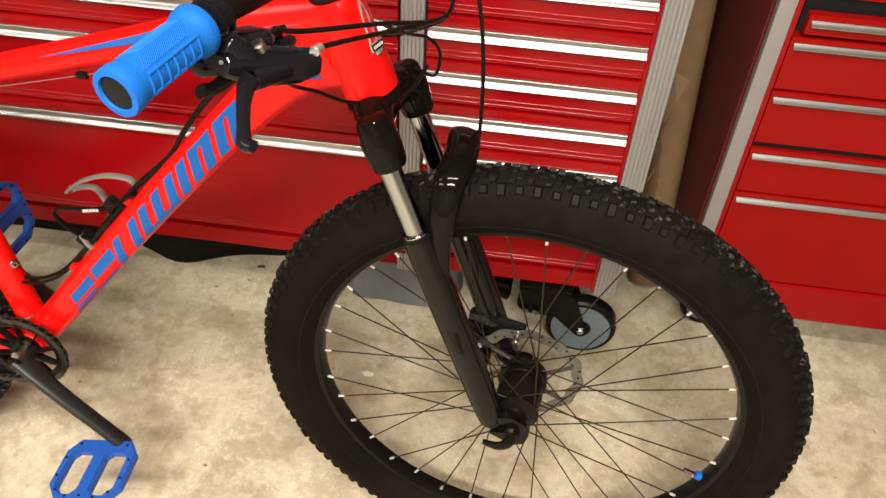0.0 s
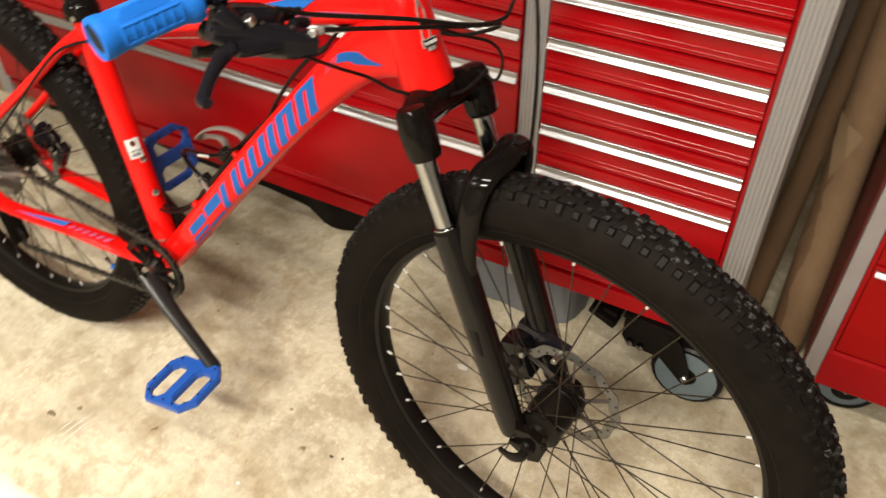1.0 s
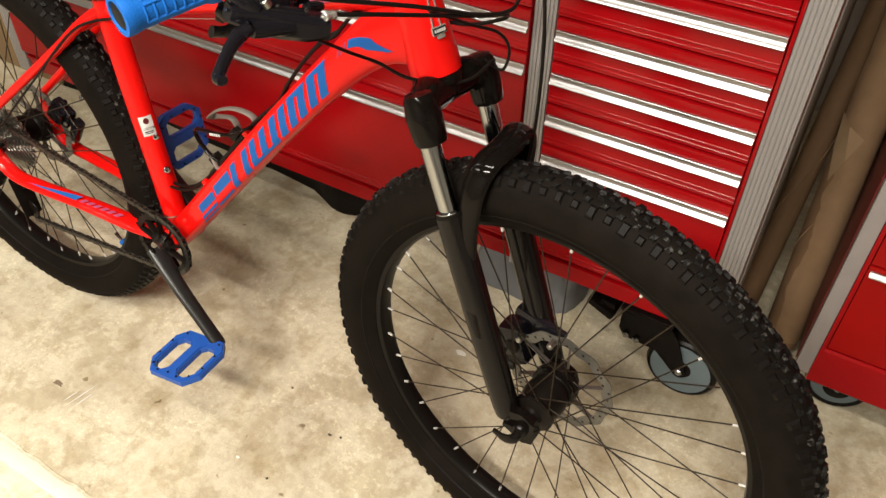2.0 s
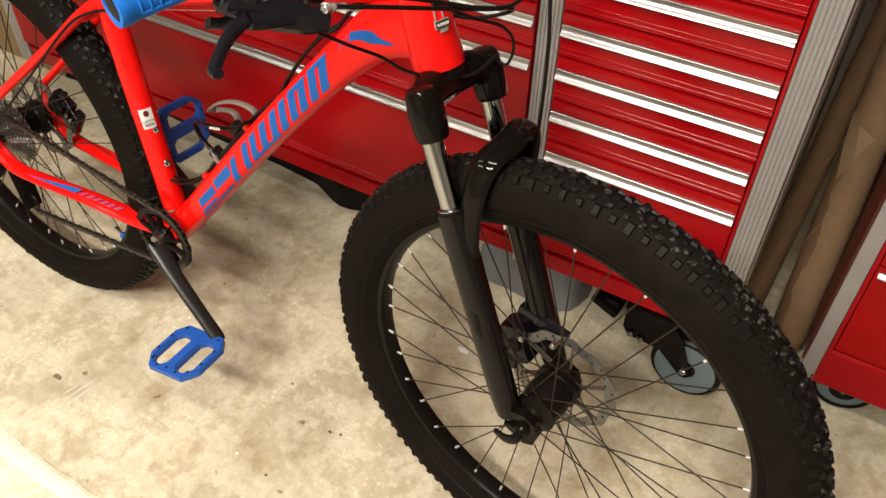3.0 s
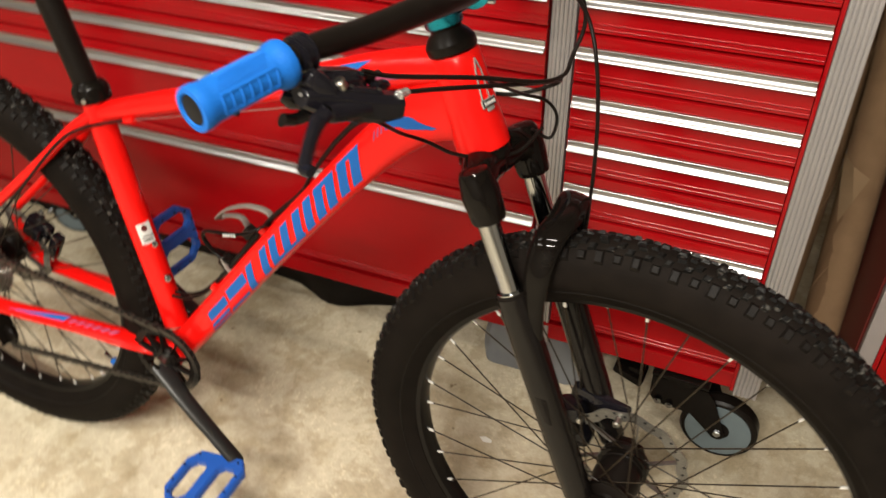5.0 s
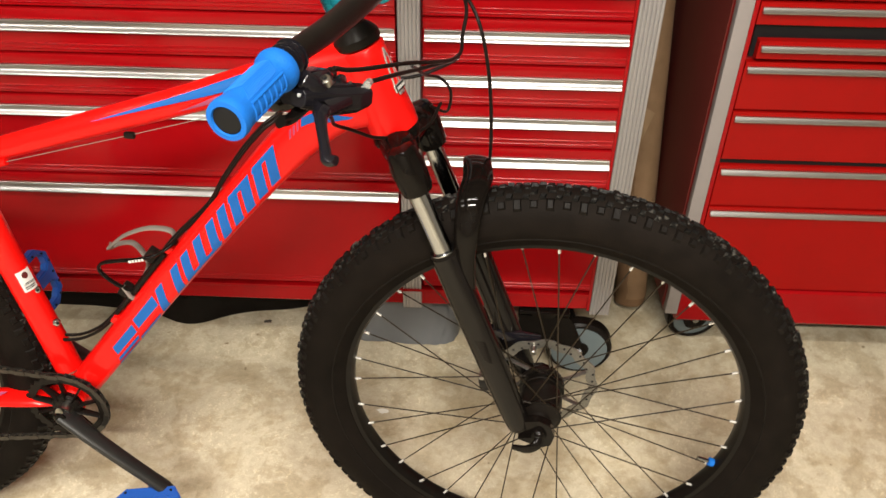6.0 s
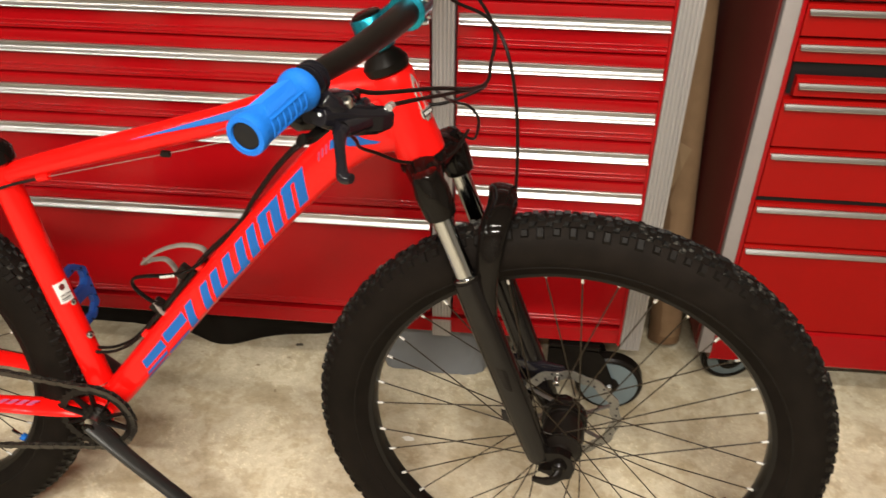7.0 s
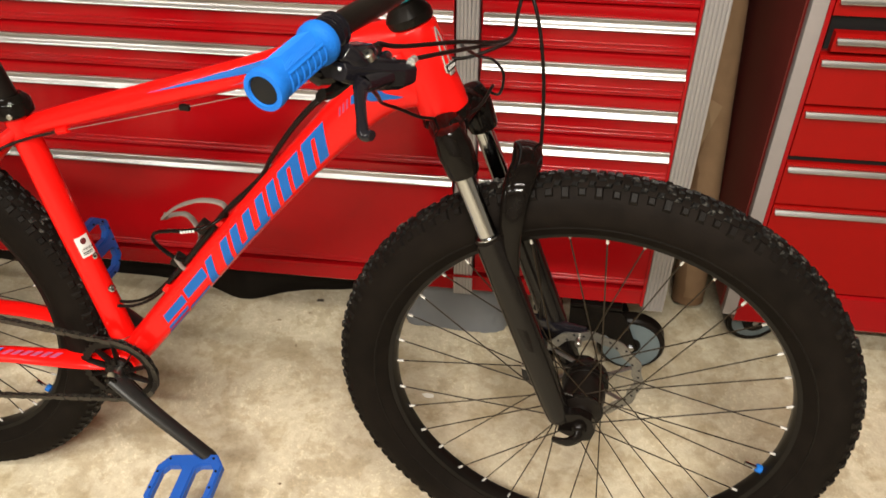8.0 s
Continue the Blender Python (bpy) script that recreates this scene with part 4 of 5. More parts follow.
# wheels
def tyre_mesh(treads, R=0.3885, rt=0.0350, seed=3, turn=0.0, deep=1.0):
    """A tyre about the y axis with a knobby tread: rows of blocks over the crown and along both shoulders."""
    bm = B()
    seg, ring = 128, 18
    rh = 0.0395
    rc = R - 0.0042 - rh
    crown, shoulder = treads
    prof = []
    for j in range(ring):
        a = radians(-128 + 256 * j / (ring - 1))
        prof.append((rc + math.cos(a) * rh, math.sin(a) * rt))
    prof.append((0.306, 0.017))
    prof.insert(0, (0.306, -0.017))
    g = [[bm.verts.new((math.cos(2 * math.pi * k / seg) * r, y, math.sin(2 * math.pi * k / seg) * r)) for r, y in prof] for k in range(seg)]
    n = len(prof)
    for k in range(seg):
        for j in range(n - 1):
            bm.faces.new((g[k][j], g[k][j + 1], g[(k + 1) % seg][j + 1], g[(k + 1) % seg][j]))
        bm.faces.new((g[k][n - 1], g[k][0], g[(k + 1) % seg][0], g[(k + 1) % seg][n - 1]))
    N = 112
    wear = random.Random(seed + 9)

    def knob(th, a, la, lt, h, skew=0.0):
        """A tread block at the angle th of the wheel and a degrees over the section."""
        ca, sa = math.cos(radians(a)), math.sin(radians(a))
        er = Vector((math.cos(th), 0, math.sin(th)))
        et = Vector((-math.sin(th), 0, math.cos(th)))
        treads = crown if abs(a) < 32 else shoulder
        nrm = (er * ca / rh + Vector((0, sa / rt, 0))).normalized()
        side = Vector((0, nrm.dot(er), 0)) - er * nrm.y
        c = er * (rc + ca * rh) + Vector((0, sa * rt, 0))
        vs = []
        h = h * deep * wear.uniform(0.65, 1.0)
        th_off = wear.uniform(-0.0007, 0.0007)
        c = c + et * th_off + side * wear.uniform(-0.0006, 0.0006)
        for lift, k in ((-0.001, 1.15), (h, wear.uniform(0.66, 0.86))):
            for u, v in ((-1, -1), (1, -1), (1, 1), (-1, 1)):
                vs.append(treads.verts.new(c + nrm * lift + et * (u * lt / 2 * k + skew * v) + side * (v * la / 2 * k)))
        for f in ((0, 1, 5, 4), (1, 2, 6, 5), (2, 3, 7, 6), (3, 0, 4, 7), (4, 5, 6, 7)):
            treads.faces.new([vs[i] for i in f])

    rnd = random.Random(seed)
    for i in range(N):
        st = 2 * math.pi / N
        th = st * i + turn
        j = rnd.uniform(-0.0006, 0.0006)
        if i % 2:
            knob(th, -8, 0.0082, 0.0094, 0.0036 + j, 0.0015)
            knob(th, 8, 0.0082, 0.0094, 0.0036 - j, -0.0015)
        else:
            knob(th, -14, 0.0076, 0.0084, 0.0034 - j, -0.001)
            knob(th, 14, 0.0076, 0.0084, 0.0034 + j, 0.001)
            knob(th + st * 0.4, 0, 0.0062, 0.0072, 0.0034)
        for s in (-1, 1):
            knob(th + st * 0.5, 26 * s, 0.0080 if i % 2 else 0.0064, 0.0084, 0.0034 + j, 0.001 * s)
            knob(th, 43 * s, 0.0150 if i % 2 else 0.0100, 0.0096, 0.0038 - j)
    return bm


def wheel(name, m, parent, valve_deg, phase, deep=1.0, n=36, label=""):
    """A spoked wheel about the y axis: rim, knobby tyre, hub, laced spokes with bright nipples, valve and brake disc."""
    bm = lathe(B(), [(0.2955, -0.007), (0.299, -0.014), (0.312, -0.0175), (0.3135, -0.0155), (0.306, -0.012), (0.306, 0.012), (0.3135, 0.0155), (0.312, 0.0175), (0.299, 0.014), (0.2955, 0.007)], (0, 0, 0), (0, 1, 0), 96, closed=True)
    rim = part(name, move(bm, m), M_RIM, parent, label)
    crown, shoulder = B(), B()
    tyre = part("tyre", move(tyre_mesh((crown, shoulder), turn=0.01 * phase, deep=deep), m), M_TYRE, rim, "black rubber tyre", smooth=35)
    tagged(part("crown_tread", move(crown, m), M_TREAD, tyre, "dusty tread blocks over the crown", smooth=0), kind="stuff")
    tagged(part("shoulder_tread", move(shoulder, m), M_SHOULDER, tyre, "black shoulder blocks", smooth=0), kind="stuff")
    for s in (-1, 1):
        part("sidewall_ridge", move(lathe(B(), [(0.3222, 0.0285 * s), (0.3236, 0.0304 * s), (0.3252, 0.0300 * s), (0.3252, 0.0285 * s)], (0, 0, 0), (0, 1, 0), 96, closed=True), m), M_SHOULDER, tyre, smooth=60)
    part("hub", move(lathe(B(), [(0.010, -0.049), (0.014, -0.047), (0.017, -0.040), (0.024, -0.037), (0.0310, -0.034), (0.0310, -0.029), (0.029, -0.025), (0.031, -0.018), (0.033, -0.008), (0.033, 0.006), (0.031, 0.014), (0.029, 0.021), (0.0330, 0.028), (0.0330, 0.036), (0.017, 0.038), (0.012, 0.049)], (0, 0, 0), (0, 1, 0), 28), m), M_SATIN, rim, "black hub")
    for i in range(n):
        a = radians(360 / n * i + phase)
        s = 1 if (i + 3) % 2 else -1
        t = 1 if ((i + 3) // 2) % 2 else -1
        h = a + radians(64) * t
        p1 = Vector((math.cos(a) * 0.2935, 0.003 * s, math.sin(a) * 0.2935))
        p0 = Vector((math.cos(h) * 0.0275, 0.0315 * s + 0.003 * t, math.sin(h) * 0.0275))
        part("spoke", move(rod(B(), p0, p1, 0.00105, 6), m), M_SPOKE, rim)
        d = (p1 - p0).normalized()
        part("nipple", move(rod(B(), p1 - d * 0.0075, p1 + d * 0.005, 0.0021, 8), m), M_NIPPLE, rim)
    a = radians(valve_deg)
    e = Vector((math.cos(a), 0, math.sin(a)))
    v = part("valve", move(rod(B(), e * 0.268, e * 0.297, 0.0030, 10), m), M_CHROME, rim, "bright valve stem")
    part("valve_nut", move(lathe(B(), [(0.0045, 0), (0.0068, 0.001), (0.0068, 0.008), (0.0045, 0.009)], e * 0.2865, e, 12), m), M_GRIP, v, "blue valve nut")
    y = 0.044
    bm = B()
    for r0, r1, seg in ((0.071, 0.0865, 72),):
        ro = []
        for k in range(seg):
            w = 0.0022 * math.cos(2 * math.pi * k / seg * 12)
            c, s = math.cos(2 * math.pi * k / seg), math.sin(2 * math.pi * k / seg)
            ro.append([bm.verts.new((c * r, yy, s * r)) for r, yy in ((r0 + w, y - 0.001), (r1 + w, y - 0.001), (r1 + w, y + 0.001), (r0 + w, y + 0.001))])
        for k in range(seg):
            q0, q1 = ro[k], ro[(k + 1) % seg]
            for j in range(4):
                bm.faces.new((q0[j], q0[(j + 1) % 4], q1[(j + 1) % 4], q1[j]))
    disc_ob = part("brake_disc", move(bm, m), M_DISC, rim, "drilled steel brake disc")
    for k in range(6):
        a = 2 * math.pi * k / 6
        p0, p1 = Vector((math.cos(a) * 0.020, y, math.sin(a) * 0.020)), Vector((math.cos(a + 0.45) * 0.074, y, math.sin(a + 0.45) * 0.074))
        part("disc_arm", move(sweep(B(), [p0, p1], [(0.0009, 0.005), (0.0009, 0.0045)], 8, up=(0, 1, 0)), m), M_DISC, disc_ob)
    for k in range(36):
        a = 2 * math.pi * k / 36
        r = 0.0755 + 0.0033 * (k % 3)
        part("disc_hole", move(lathe(B(), [(0.0021, -0.0012), (0.0021, 0.0012)], (math.cos(a) * r, y, math.sin(a) * r), (0, 1, 0), 8), m), M_INK_SHADE, disc_ob)
    part("disc_carrier", move(lathe(B(), [(0.034, -0.012), (0.036, -0.006), (0.034, 0.002), (0.022, 0.006)], (0, y - 0.003, 0), (0, 1, 0), 24), m), M_SATIN, rim)
    return rim


WM = STEER @ Matrix.Translation(FRONT)
front_wheel = wheel("front_wheel", WM, bike, -17.4, 0.9, label="black-spoked front wheel with knobby tyre")
RM = Matrix.Translation(REAR)
rear_wheel = wheel("rear_wheel", RM, bike, 325, 4.0, deep=0.6, label="black-spoked rear wheel with knobby tyre")

# fork
S = STEER
fw = 0.062
LG = 0.018


def fa(d, w, fwd=0.0):
    """A place by the steering axis: d down from the crown, w aside, fwd ahead."""
    f = AXIS.cross(Vector((0, 1, 0))).normalized()
    if f.x < 0:
        f = -f
    return HT_LO - AXIS * d + Vector((0, w - 0.004 * min(1.0, max(0.0, d / 0.03)), 0)) + f * fwd


cr = smooth_path([fa(0.030, -fw, LG), fa(0.016, -fw * 0.78, LG * 0.8), fa(0.014, -0.02, 0.004), fa(0.012, 0), fa(0.014, 0.02, 0.004), fa(0.016, fw * 0.78, LG * 0.8), fa(0.030, fw, LG)], 6)
bm = sweep(B(), cr, lerp_list([0.0195, 0.0205, 0.025, 0.028, 0.025, 0.0205, 0.0195], len(cr)), 20, up=(1, 0, 0))
lathe(bm, [(0.030, 0), (0.033, 0.004), (0.032, 0.010), (0.029, 0.014)], fa(0.012, 0), AXIS, 28)
fork = part("fork", move(bm, S), M_BLACK, bike, "gloss black suspension fork with chrome stanchions", smooth=50)
for s in (-1, 1):
    w = fw * s
    part("crown_cap", move(lathe(B(), [(0.010, -0.004), (0.0165, -0.006), (0.0195, -0.012), (0.0205, -0.022), (0.0225, -0.030), (0.0225, -0.036), (0.0210, -0.062), (0.0195, -0.068), (0.015, -0.069)][::-1], fa(-0.006, w, LG), AXIS, 26), S), M_BLACK, fork, "gloss black crown cap")
    part("stanchion", move(rod(B(), fa(0.055, w, LG), fa(0.20, w, LG), 0.0132, 24), S), M_CHROME, fork, "polished chrome stanchion")
    part("dust_seal", move(lathe(B(), [(0.0148, 0), (0.0175, -0.001), (0.0185, -0.005), (0.0185, -0.010)][::-1], fa(0.154, w, LG), AXIS, 26), S), M_SATIN, fork)
    part("seal_ring", move(lathe(B(), [(0.0150, 0), (0.0170, 0.0005), (0.0170, 0.0018), (0.0150, 0.002)], fa(0.154, w, LG), AXIS, 26), S), M_CHROME, fork, "bright seal ring")
    path = smooth_path([fa(0.158, w, LG), fa(0.24, w, LG), fa(0.38, w, LG), fa(0.455, w, LG), fa(0.482, w, LG + 0.001), fa(0.491, w, LG + 0.002)], 6)
    part("lower_leg", move(sweep(B(), path, lerp_list([0.0195, 0.0205, 0.0200, 0.0192, 0.0180, 0.012], len(path)), 22, up=(0, 1, 0)), S), M_LEG, fork, "black lower fork leg", smooth=50)
    bm = plate(B(), [(-0.030, -0.016), (0.004, -0.030), (0.020, -0.022), (0.024, -0.002), (0.016, 0.018), (-0.002, 0.026), (-0.026, 0.020)], 0.014, Matrix.Translation(FRONT + Vector((0, w * 0.92, -0.004))) @ pose(0, 0, 0, 90, 0, 0))
    part("fork_dropout", move(bm, S), M_BLACK, fork)
arch = smooth_path([fa(0.220, -fw, 0.028), fa(0.172, -fw * 0.98, 0.042), fa(0.128, -fw * 0.88, 0.060), fa(0.100, -0.036, 0.074), fa(0.094, 0, 0.080), fa(0.092, 0.046, 0.074), fa(0.116, fw * 1.02, 0.062), fa(0.165, fw * 1.02, 0.044), fa(0.220, fw, 0.028)], 6)
part("fork_arch", move(sweep(B(), arch, lerp_list([(0.009, 0.012), (0.009, 0.014), (0.008, 0.017), (0.0075, 0.019), (0.0075, 0.020), (0.0075, 0.019), (0.008, 0.018), (0.009, 0.016), (0.009, 0.013)], len(arch)), 16, up=(1, 0, 0)), S), M_BLACK, fork, "gloss black fork arch", smooth=50)
for k in range(9):
    part("leg_mark", move(box(B(), fa(0.300 + k * 0.0045, -fw - 0.0190, LG + 0.004), (0.016 - k * 0.0007, 0.0025, 0.0016), 0.0, pose(0, 0, 0, 0, 12, 0).to_3x3()), S), M_SATIN, fork)
# quick release lever and end nut
part("axle_nut", move(lathe(B(), [(0.012, 0), (0.012, 0.006), (0.009, 0.012), (0.006, 0.014)], FRONT + Vector((0, -0.060, -0.004)), (0, -1, 0), 20), S), M_BLACK, fork, "black axle end nut")
qr = smooth_path([FRONT + Vector((0.002, -0.070, -0.004)), FRONT + Vector((-0.002, -0.078, -0.014)), FRONT + Vector((-0.016, -0.079, -0.024)), FRONT + Vector((-0.036, -0.076, -0.026))], 6)
part("axle_lever", move(sweep(B(), qr, lerp_list([(0.006, 0.006), (0.008, 0.005), (0.008, 0.004), (0.005, 0.003)], len(qr)), 12), S), M_BLACK, fork, "black axle lever")
part("leg_ring", move(lathe(B(), [(0.0125, 0), (0.0135, 0.001), (0.0135, 0.003), (0.0125, 0.004)], fa(0.490, -fw, LG + 0.002), AXIS, 20), S), M_CHROME, fork, "bright ring at the foot of the leg")
# front brake caliper on the far leg
cal = FRONT + Vector((-0.082, 0.052, 0.026))
bm = box(B(), cal, (0.040, 0.040, 0.070), 0.010, pose(0, 0, 0, 0, -22, 0).to_3x3())
box(bm, cal + Vector((0.030, 0.006, 0.050)), (0.085, 0.016, 0.018), 0.005, pose(0, 0, 0, 0, 8, 0).to_3x3())
box(bm, cal + Vector((-0.006, -0.004, -0.044)), (0.026, 0.024, 0.030), 0.008, pose(0, 0, 0, 0, -10, 0).to_3x3())
caliper = part("brake_caliper", move(bm, S), M_LEVER, bike, "black disc brake caliper")
for dx, dz in ((-0.014, -0.02), (0.012, 0.026), (0.062, 0.046)):
    part("caliper_bolt", move(lathe(B(), [(0.0050, -0.012), (0.0050, 0.002), (0.0032, 0.0035)], cal + Vector((dx, -0.022, dz)), (0, -1, 0), 10), S), M_STEEL, caliper)
part("piston_cap", move(lathe(B(), [(0.0002, 0.003), (0.009, 0.003), (0.012, 0.001), (0.012, -0.004)], cal + Vector((0.002, -0.020, 0.004)), (0, -1, 0), 18), S), M_SATIN, caliper)
for k, (r, y) in enumerate(((0.0325, -0.032), (0.0295, -0.020), (0.031, -0.012), (0.036, 0.026))):
    part("hub_ring", move(lathe(B(), [(r - 0.002, -0.003), (r, -0.002), (r, 0.002), (r - 0.002, 0.003)], FRONT + Vector((0, y, 0)), (0, 1, 0), 28), S), M_BLACK, front_wheel)

# drivetrain
ring_y = -0.046
RC = BB + Vector((0, ring_y, 0))
bm = B()
teeth = 32
prof = []
for k in range(teeth * 4):
    a = 2 * math.pi * k / (teeth * 4)
    prof.append((a, 0.061 + (0.0032 if k % 4 in (1, 2) else 0.0)))
ro = [[bm.verts.new(RC + Vector((math.cos(a) * r, yy, math.sin(a) * r))) for r, yy in ((0.050, -0.0015), (rr, -0.0012), (rr, 0.0012), (0.050, 0.0015))] for a, rr in prof]
for k in range(len(ro)):
    q0, q1 = ro[k], ro[(k + 1) % len(ro)]
    for j in range(4):
        bm.faces.new((q0[j], q0[(j + 1) % 4], q1[(j + 1) % 4], q1[j]))
chainring = part("chainring", bm, M_SATIN, bike, "black toothed chainring")
for k in range(10):
    a = 2 * math.pi * k / 10 + 0.2
    p0, p1 = RC + Vector((math.cos(a) * 0.018, 0, math.sin(a) * 0.018)), RC + Vector((math.cos(a + 0.12) * 0.052, 0, math.sin(a + 0.12) * 0.052))
    part("chainring_arm", sweep(B(), [p0, p1], [(0.0018, 0.0075), (0.0018, 0.0055)], 8, up=(0, 1, 0)), M_SATIN, chainring)
part("chainring_centre", lathe(B(), [(0.022, -0.003), (0.024, 0), (0.022, 0.004)], RC, (0, -1, 0), 24), M_SATIN, chainring)

CR = wl(-0.722, -0.476, 0.197)
CR0 = BB + Vector((0, -0.062, 0))
path = smooth_path([CR0, CR0.lerp(CR, 0.35) + Vector((0, -0.004, 0)), CR0.lerp(CR, 0.75) + Vector((0, -0.002, 0)), CR, CR + (CR - CR0).normalized() * 0.009], 6)
crank = part("crank_arm", sweep(B(), path, lerp_list([(0.0085, 0.019), (0.0085, 0.015), (0.0085, 0.0135), (0.008, 0.0135), (0.005, 0.010)], len(path)), 18, up=(0, 1, 0)), M_CRANK, bike, "black crank arm", smooth=50)
part("crank_bolt", lathe(B(), [(0.010, 0), (0.010, 0.003), (0.007, 0.005)], CR0 + Vector((0, -0.009, 0)), (0, -1, 0), 20), M_BLACK, crank)
CL = BB + (BB - CR) * 0.91
CL = Vector((CL.x, 0.062, CL.z))
CL0 = BB + Vector((0, 0.055, 0))
path = smooth_path([CL0, CL0.lerp(CL, 0.5), CL], 6)
part("crank_arm", sweep(B(), path, lerp_list([(0.0085, 0.018), (0.0085, 0.014), (0.008, 0.013)], len(path)), 18, up=(0, 1, 0)), M_CRANK, bike, "black crank arm", smooth=50)
part("crank_axle", rod(B(), CR0, CL0, 0.012, 18), M_STEEL, bike)


def pedal(m, parent):
    """A blue platform pedal with an open cage, two windows, bolted pins and an axle."""
    lx, ly, t = 0.114, 0.108, 0.015
    bm = B()
    out = [(-lx / 2 + 0.020, -ly / 2), (lx / 2 - 0.020, -ly / 2), (lx / 2, -ly / 2 + 0.026), (lx / 2, ly / 2 - 0.022), (lx / 2 - 0.016, ly / 2), (-lx / 2 + 0.016, ly / 2), (-lx / 2, ly / 2 - 0.022), (-lx / 2, -ly / 2 + 0.026)]
    hole = [(0.0110, -0.034), (0.019, -0.043), (0.033, -0.043), (0.0445, -0.029), (0.0445, 0.022), (0.037, 0.032), (0.018, 0.032), (0.0110, 0.024)]
    edges = []
    for loop in (out, hole, [(-x, y) for x, y in hole]):
        vs = [bm.verts.new((x, y, 0)) for x, y in loop]
        edges += [bm.edges.new((p, q)) for p, q in zip(vs, vs[1:] + vs[:1])]
    bmesh.ops.triangle_fill(bm, use_beauty=True, edges=edges)
    flat_faces = bm.faces[:]
    ex = bmesh.ops.extrude_face_region(bm, geom=flat_faces)
    top_verts = [v for v in ex["geom"] if isinstance(v, bmesh.types.BMVert)]
    bmesh.ops.translate(bm, vec=(0, 0, t), verts=top_verts)
    bmesh.ops.translate(bm, vec=(0, 0, -t / 2), verts=bm.verts[:])
    bmesh.ops.recalc_face_normals(bm, faces=bm.faces)
    rims = [e for e in bm.edges if len(e.link_faces) == 2 and e.calc_face_angle(0) > 0.8 and abs(e.verts[0].co.z - e.verts[1].co.z) < 1e-5]
    bmesh.ops.bevel(bm, geom=rims, offset=0.0022, segments=2, affect="EDGES")
    ob = part("pedal", move(bm, m), M_PEDAL, parent, "blue plastic platform pedal")
    for x, y in ((-0.042, -0.0385), (0.042, -0.0385), (-0.0508, -0.014), (0.0508, -0.014), (-0.0508, 0.018), (0.0508, 0.018), (-0.038, 0.044), (0.038, 0.044), (0, -0.046), (-0.022, -0.0485), (0.022, -0.0485)):
        for s in (-1, 1):
            part("grip_pin", move(lathe(B(), [(0.0020, 0), (0.0020, 0.0018), (0.0014, 0.0022)], (x, y, s * t / 2), (0, 0, s), 8), m), M_INK_SHADE, ob)
    part("pedal_axle", move(rod(B(), (0, ly / 2 - 0.01, 0), (0, ly / 2 + 0.018, 0), 0.0065, 12), m), M_STEEL, ob)
    return ob


pm = Matrix.Translation(wl(-0.745, -0.531, 0.194)) @ pose(0, 0, 0, 2, -9, 2)
pedal(pm, bike)
pedal(Matrix.Translation(CL + Vector((0.026, 0.070, -0.022))) @ pose(0, 0, 0, 0, -80, 180), bike)

# cassette, derailleur and chain
cas = None
for k in range(9):
    r = 0.066 - k * 0.0052
    y = -0.024 - k * 0.0034
    bm = B()
    teeth = round(2 * math.pi * r / 0.0127)
    ro = []
    for i in range(teeth * 4):
        a, rim = 2 * math.pi * i / (teeth * 4), r + (0.0025 if i % 4 in (1, 2) else -0.0025)
        ro.append([bm.verts.new(REAR + Vector((math.cos(a) * q, y + w, math.sin(a) * q))) for q, w in ((r * 0.72, -0.0008), (rim, -0.0008), (rim, 0.0008), (r * 0.72, 0.0008))])
    for i in range(teeth * 4):
        q0, q1 = ro[i], ro[(i + 1) % (teeth * 4)]
        for j in range(4):
            bm.faces.new((q0[j], q0[(j + 1) % 4], q1[(j + 1) % 4], q1[j]))
    for i in range(6):
        a = 2 * math.pi * i / 6 + k * 0.2
        sweep(bm, [REAR + Vector((math.cos(a + q * 0.5) * r * (0.36 + 0.40 * q), y, math.sin(a + q * 0.5) * r * (0.36 + 0.40 * q))) for q in (0, 0.5, 1)], [(0.0008, 0.004)] * 3, 6, up=(0, 1, 0))
    ob = part("cassette" if cas is None else "sprocket", bm, M_STEEL, bike if cas is None else cas, "steel rear cassette" if cas is None else "", smooth=0)
    cas = cas or ob
DER = REAR + Vector((0.0, -0.070, -0.045))
bm = box(B(), DER + Vector((-0.004, -0.006, -0.012)), (0.040, 0.026, 0.050), 0.008, pose(0, 0, 0, 0, 30, 0).to_3x3())
der = part("rear_derailleur", bm, M_SATIN, bike, "black rear derailleur")
PU1, PU2 = REAR + Vector((0.012, -0.045, -0.085)), REAR + Vector((0.030, -0.045, -0.150))
for pu in (PU1, PU2):
    part("pulley", lathe(B(), [(0.020, -0.002), (0.021, 0), (0.020, 0.002)], pu, (0, 1, 0), 22), M_SATIN, der)
for dy in (-0.007, 0.007):
    part("cage_plate", sweep(B(), [PU1 + Vector((0, dy, 0.012)), PU2 + Vector((0.002, dy, -0.012))], [(0.0015, 0.014), (0.0015, 0.012)], 10, up=(0, 1, 0)), M_SATIN, der)
loop = []
for k in range(0, 19):
    a = radians(97 - 9.6 * k)
    loop.append(RC + Vector((math.cos(a) * 0.063, 0, math.sin(a) * 0.063)))
low0 = loop[-1]
top0 = loop[0]
top1 = REAR + Vector((0.004, -0.040, 0.044))
low1 = PU2 + Vector((0.004, 0, -0.021))
chain_pts = [top1.lerp(top0, i / 36) for i in range(36)] + loop + [low0.lerp(low1, i / 34) for i in range(1, 35)]
bm = B()
step, acc, links = 0.0127, 0.0, []
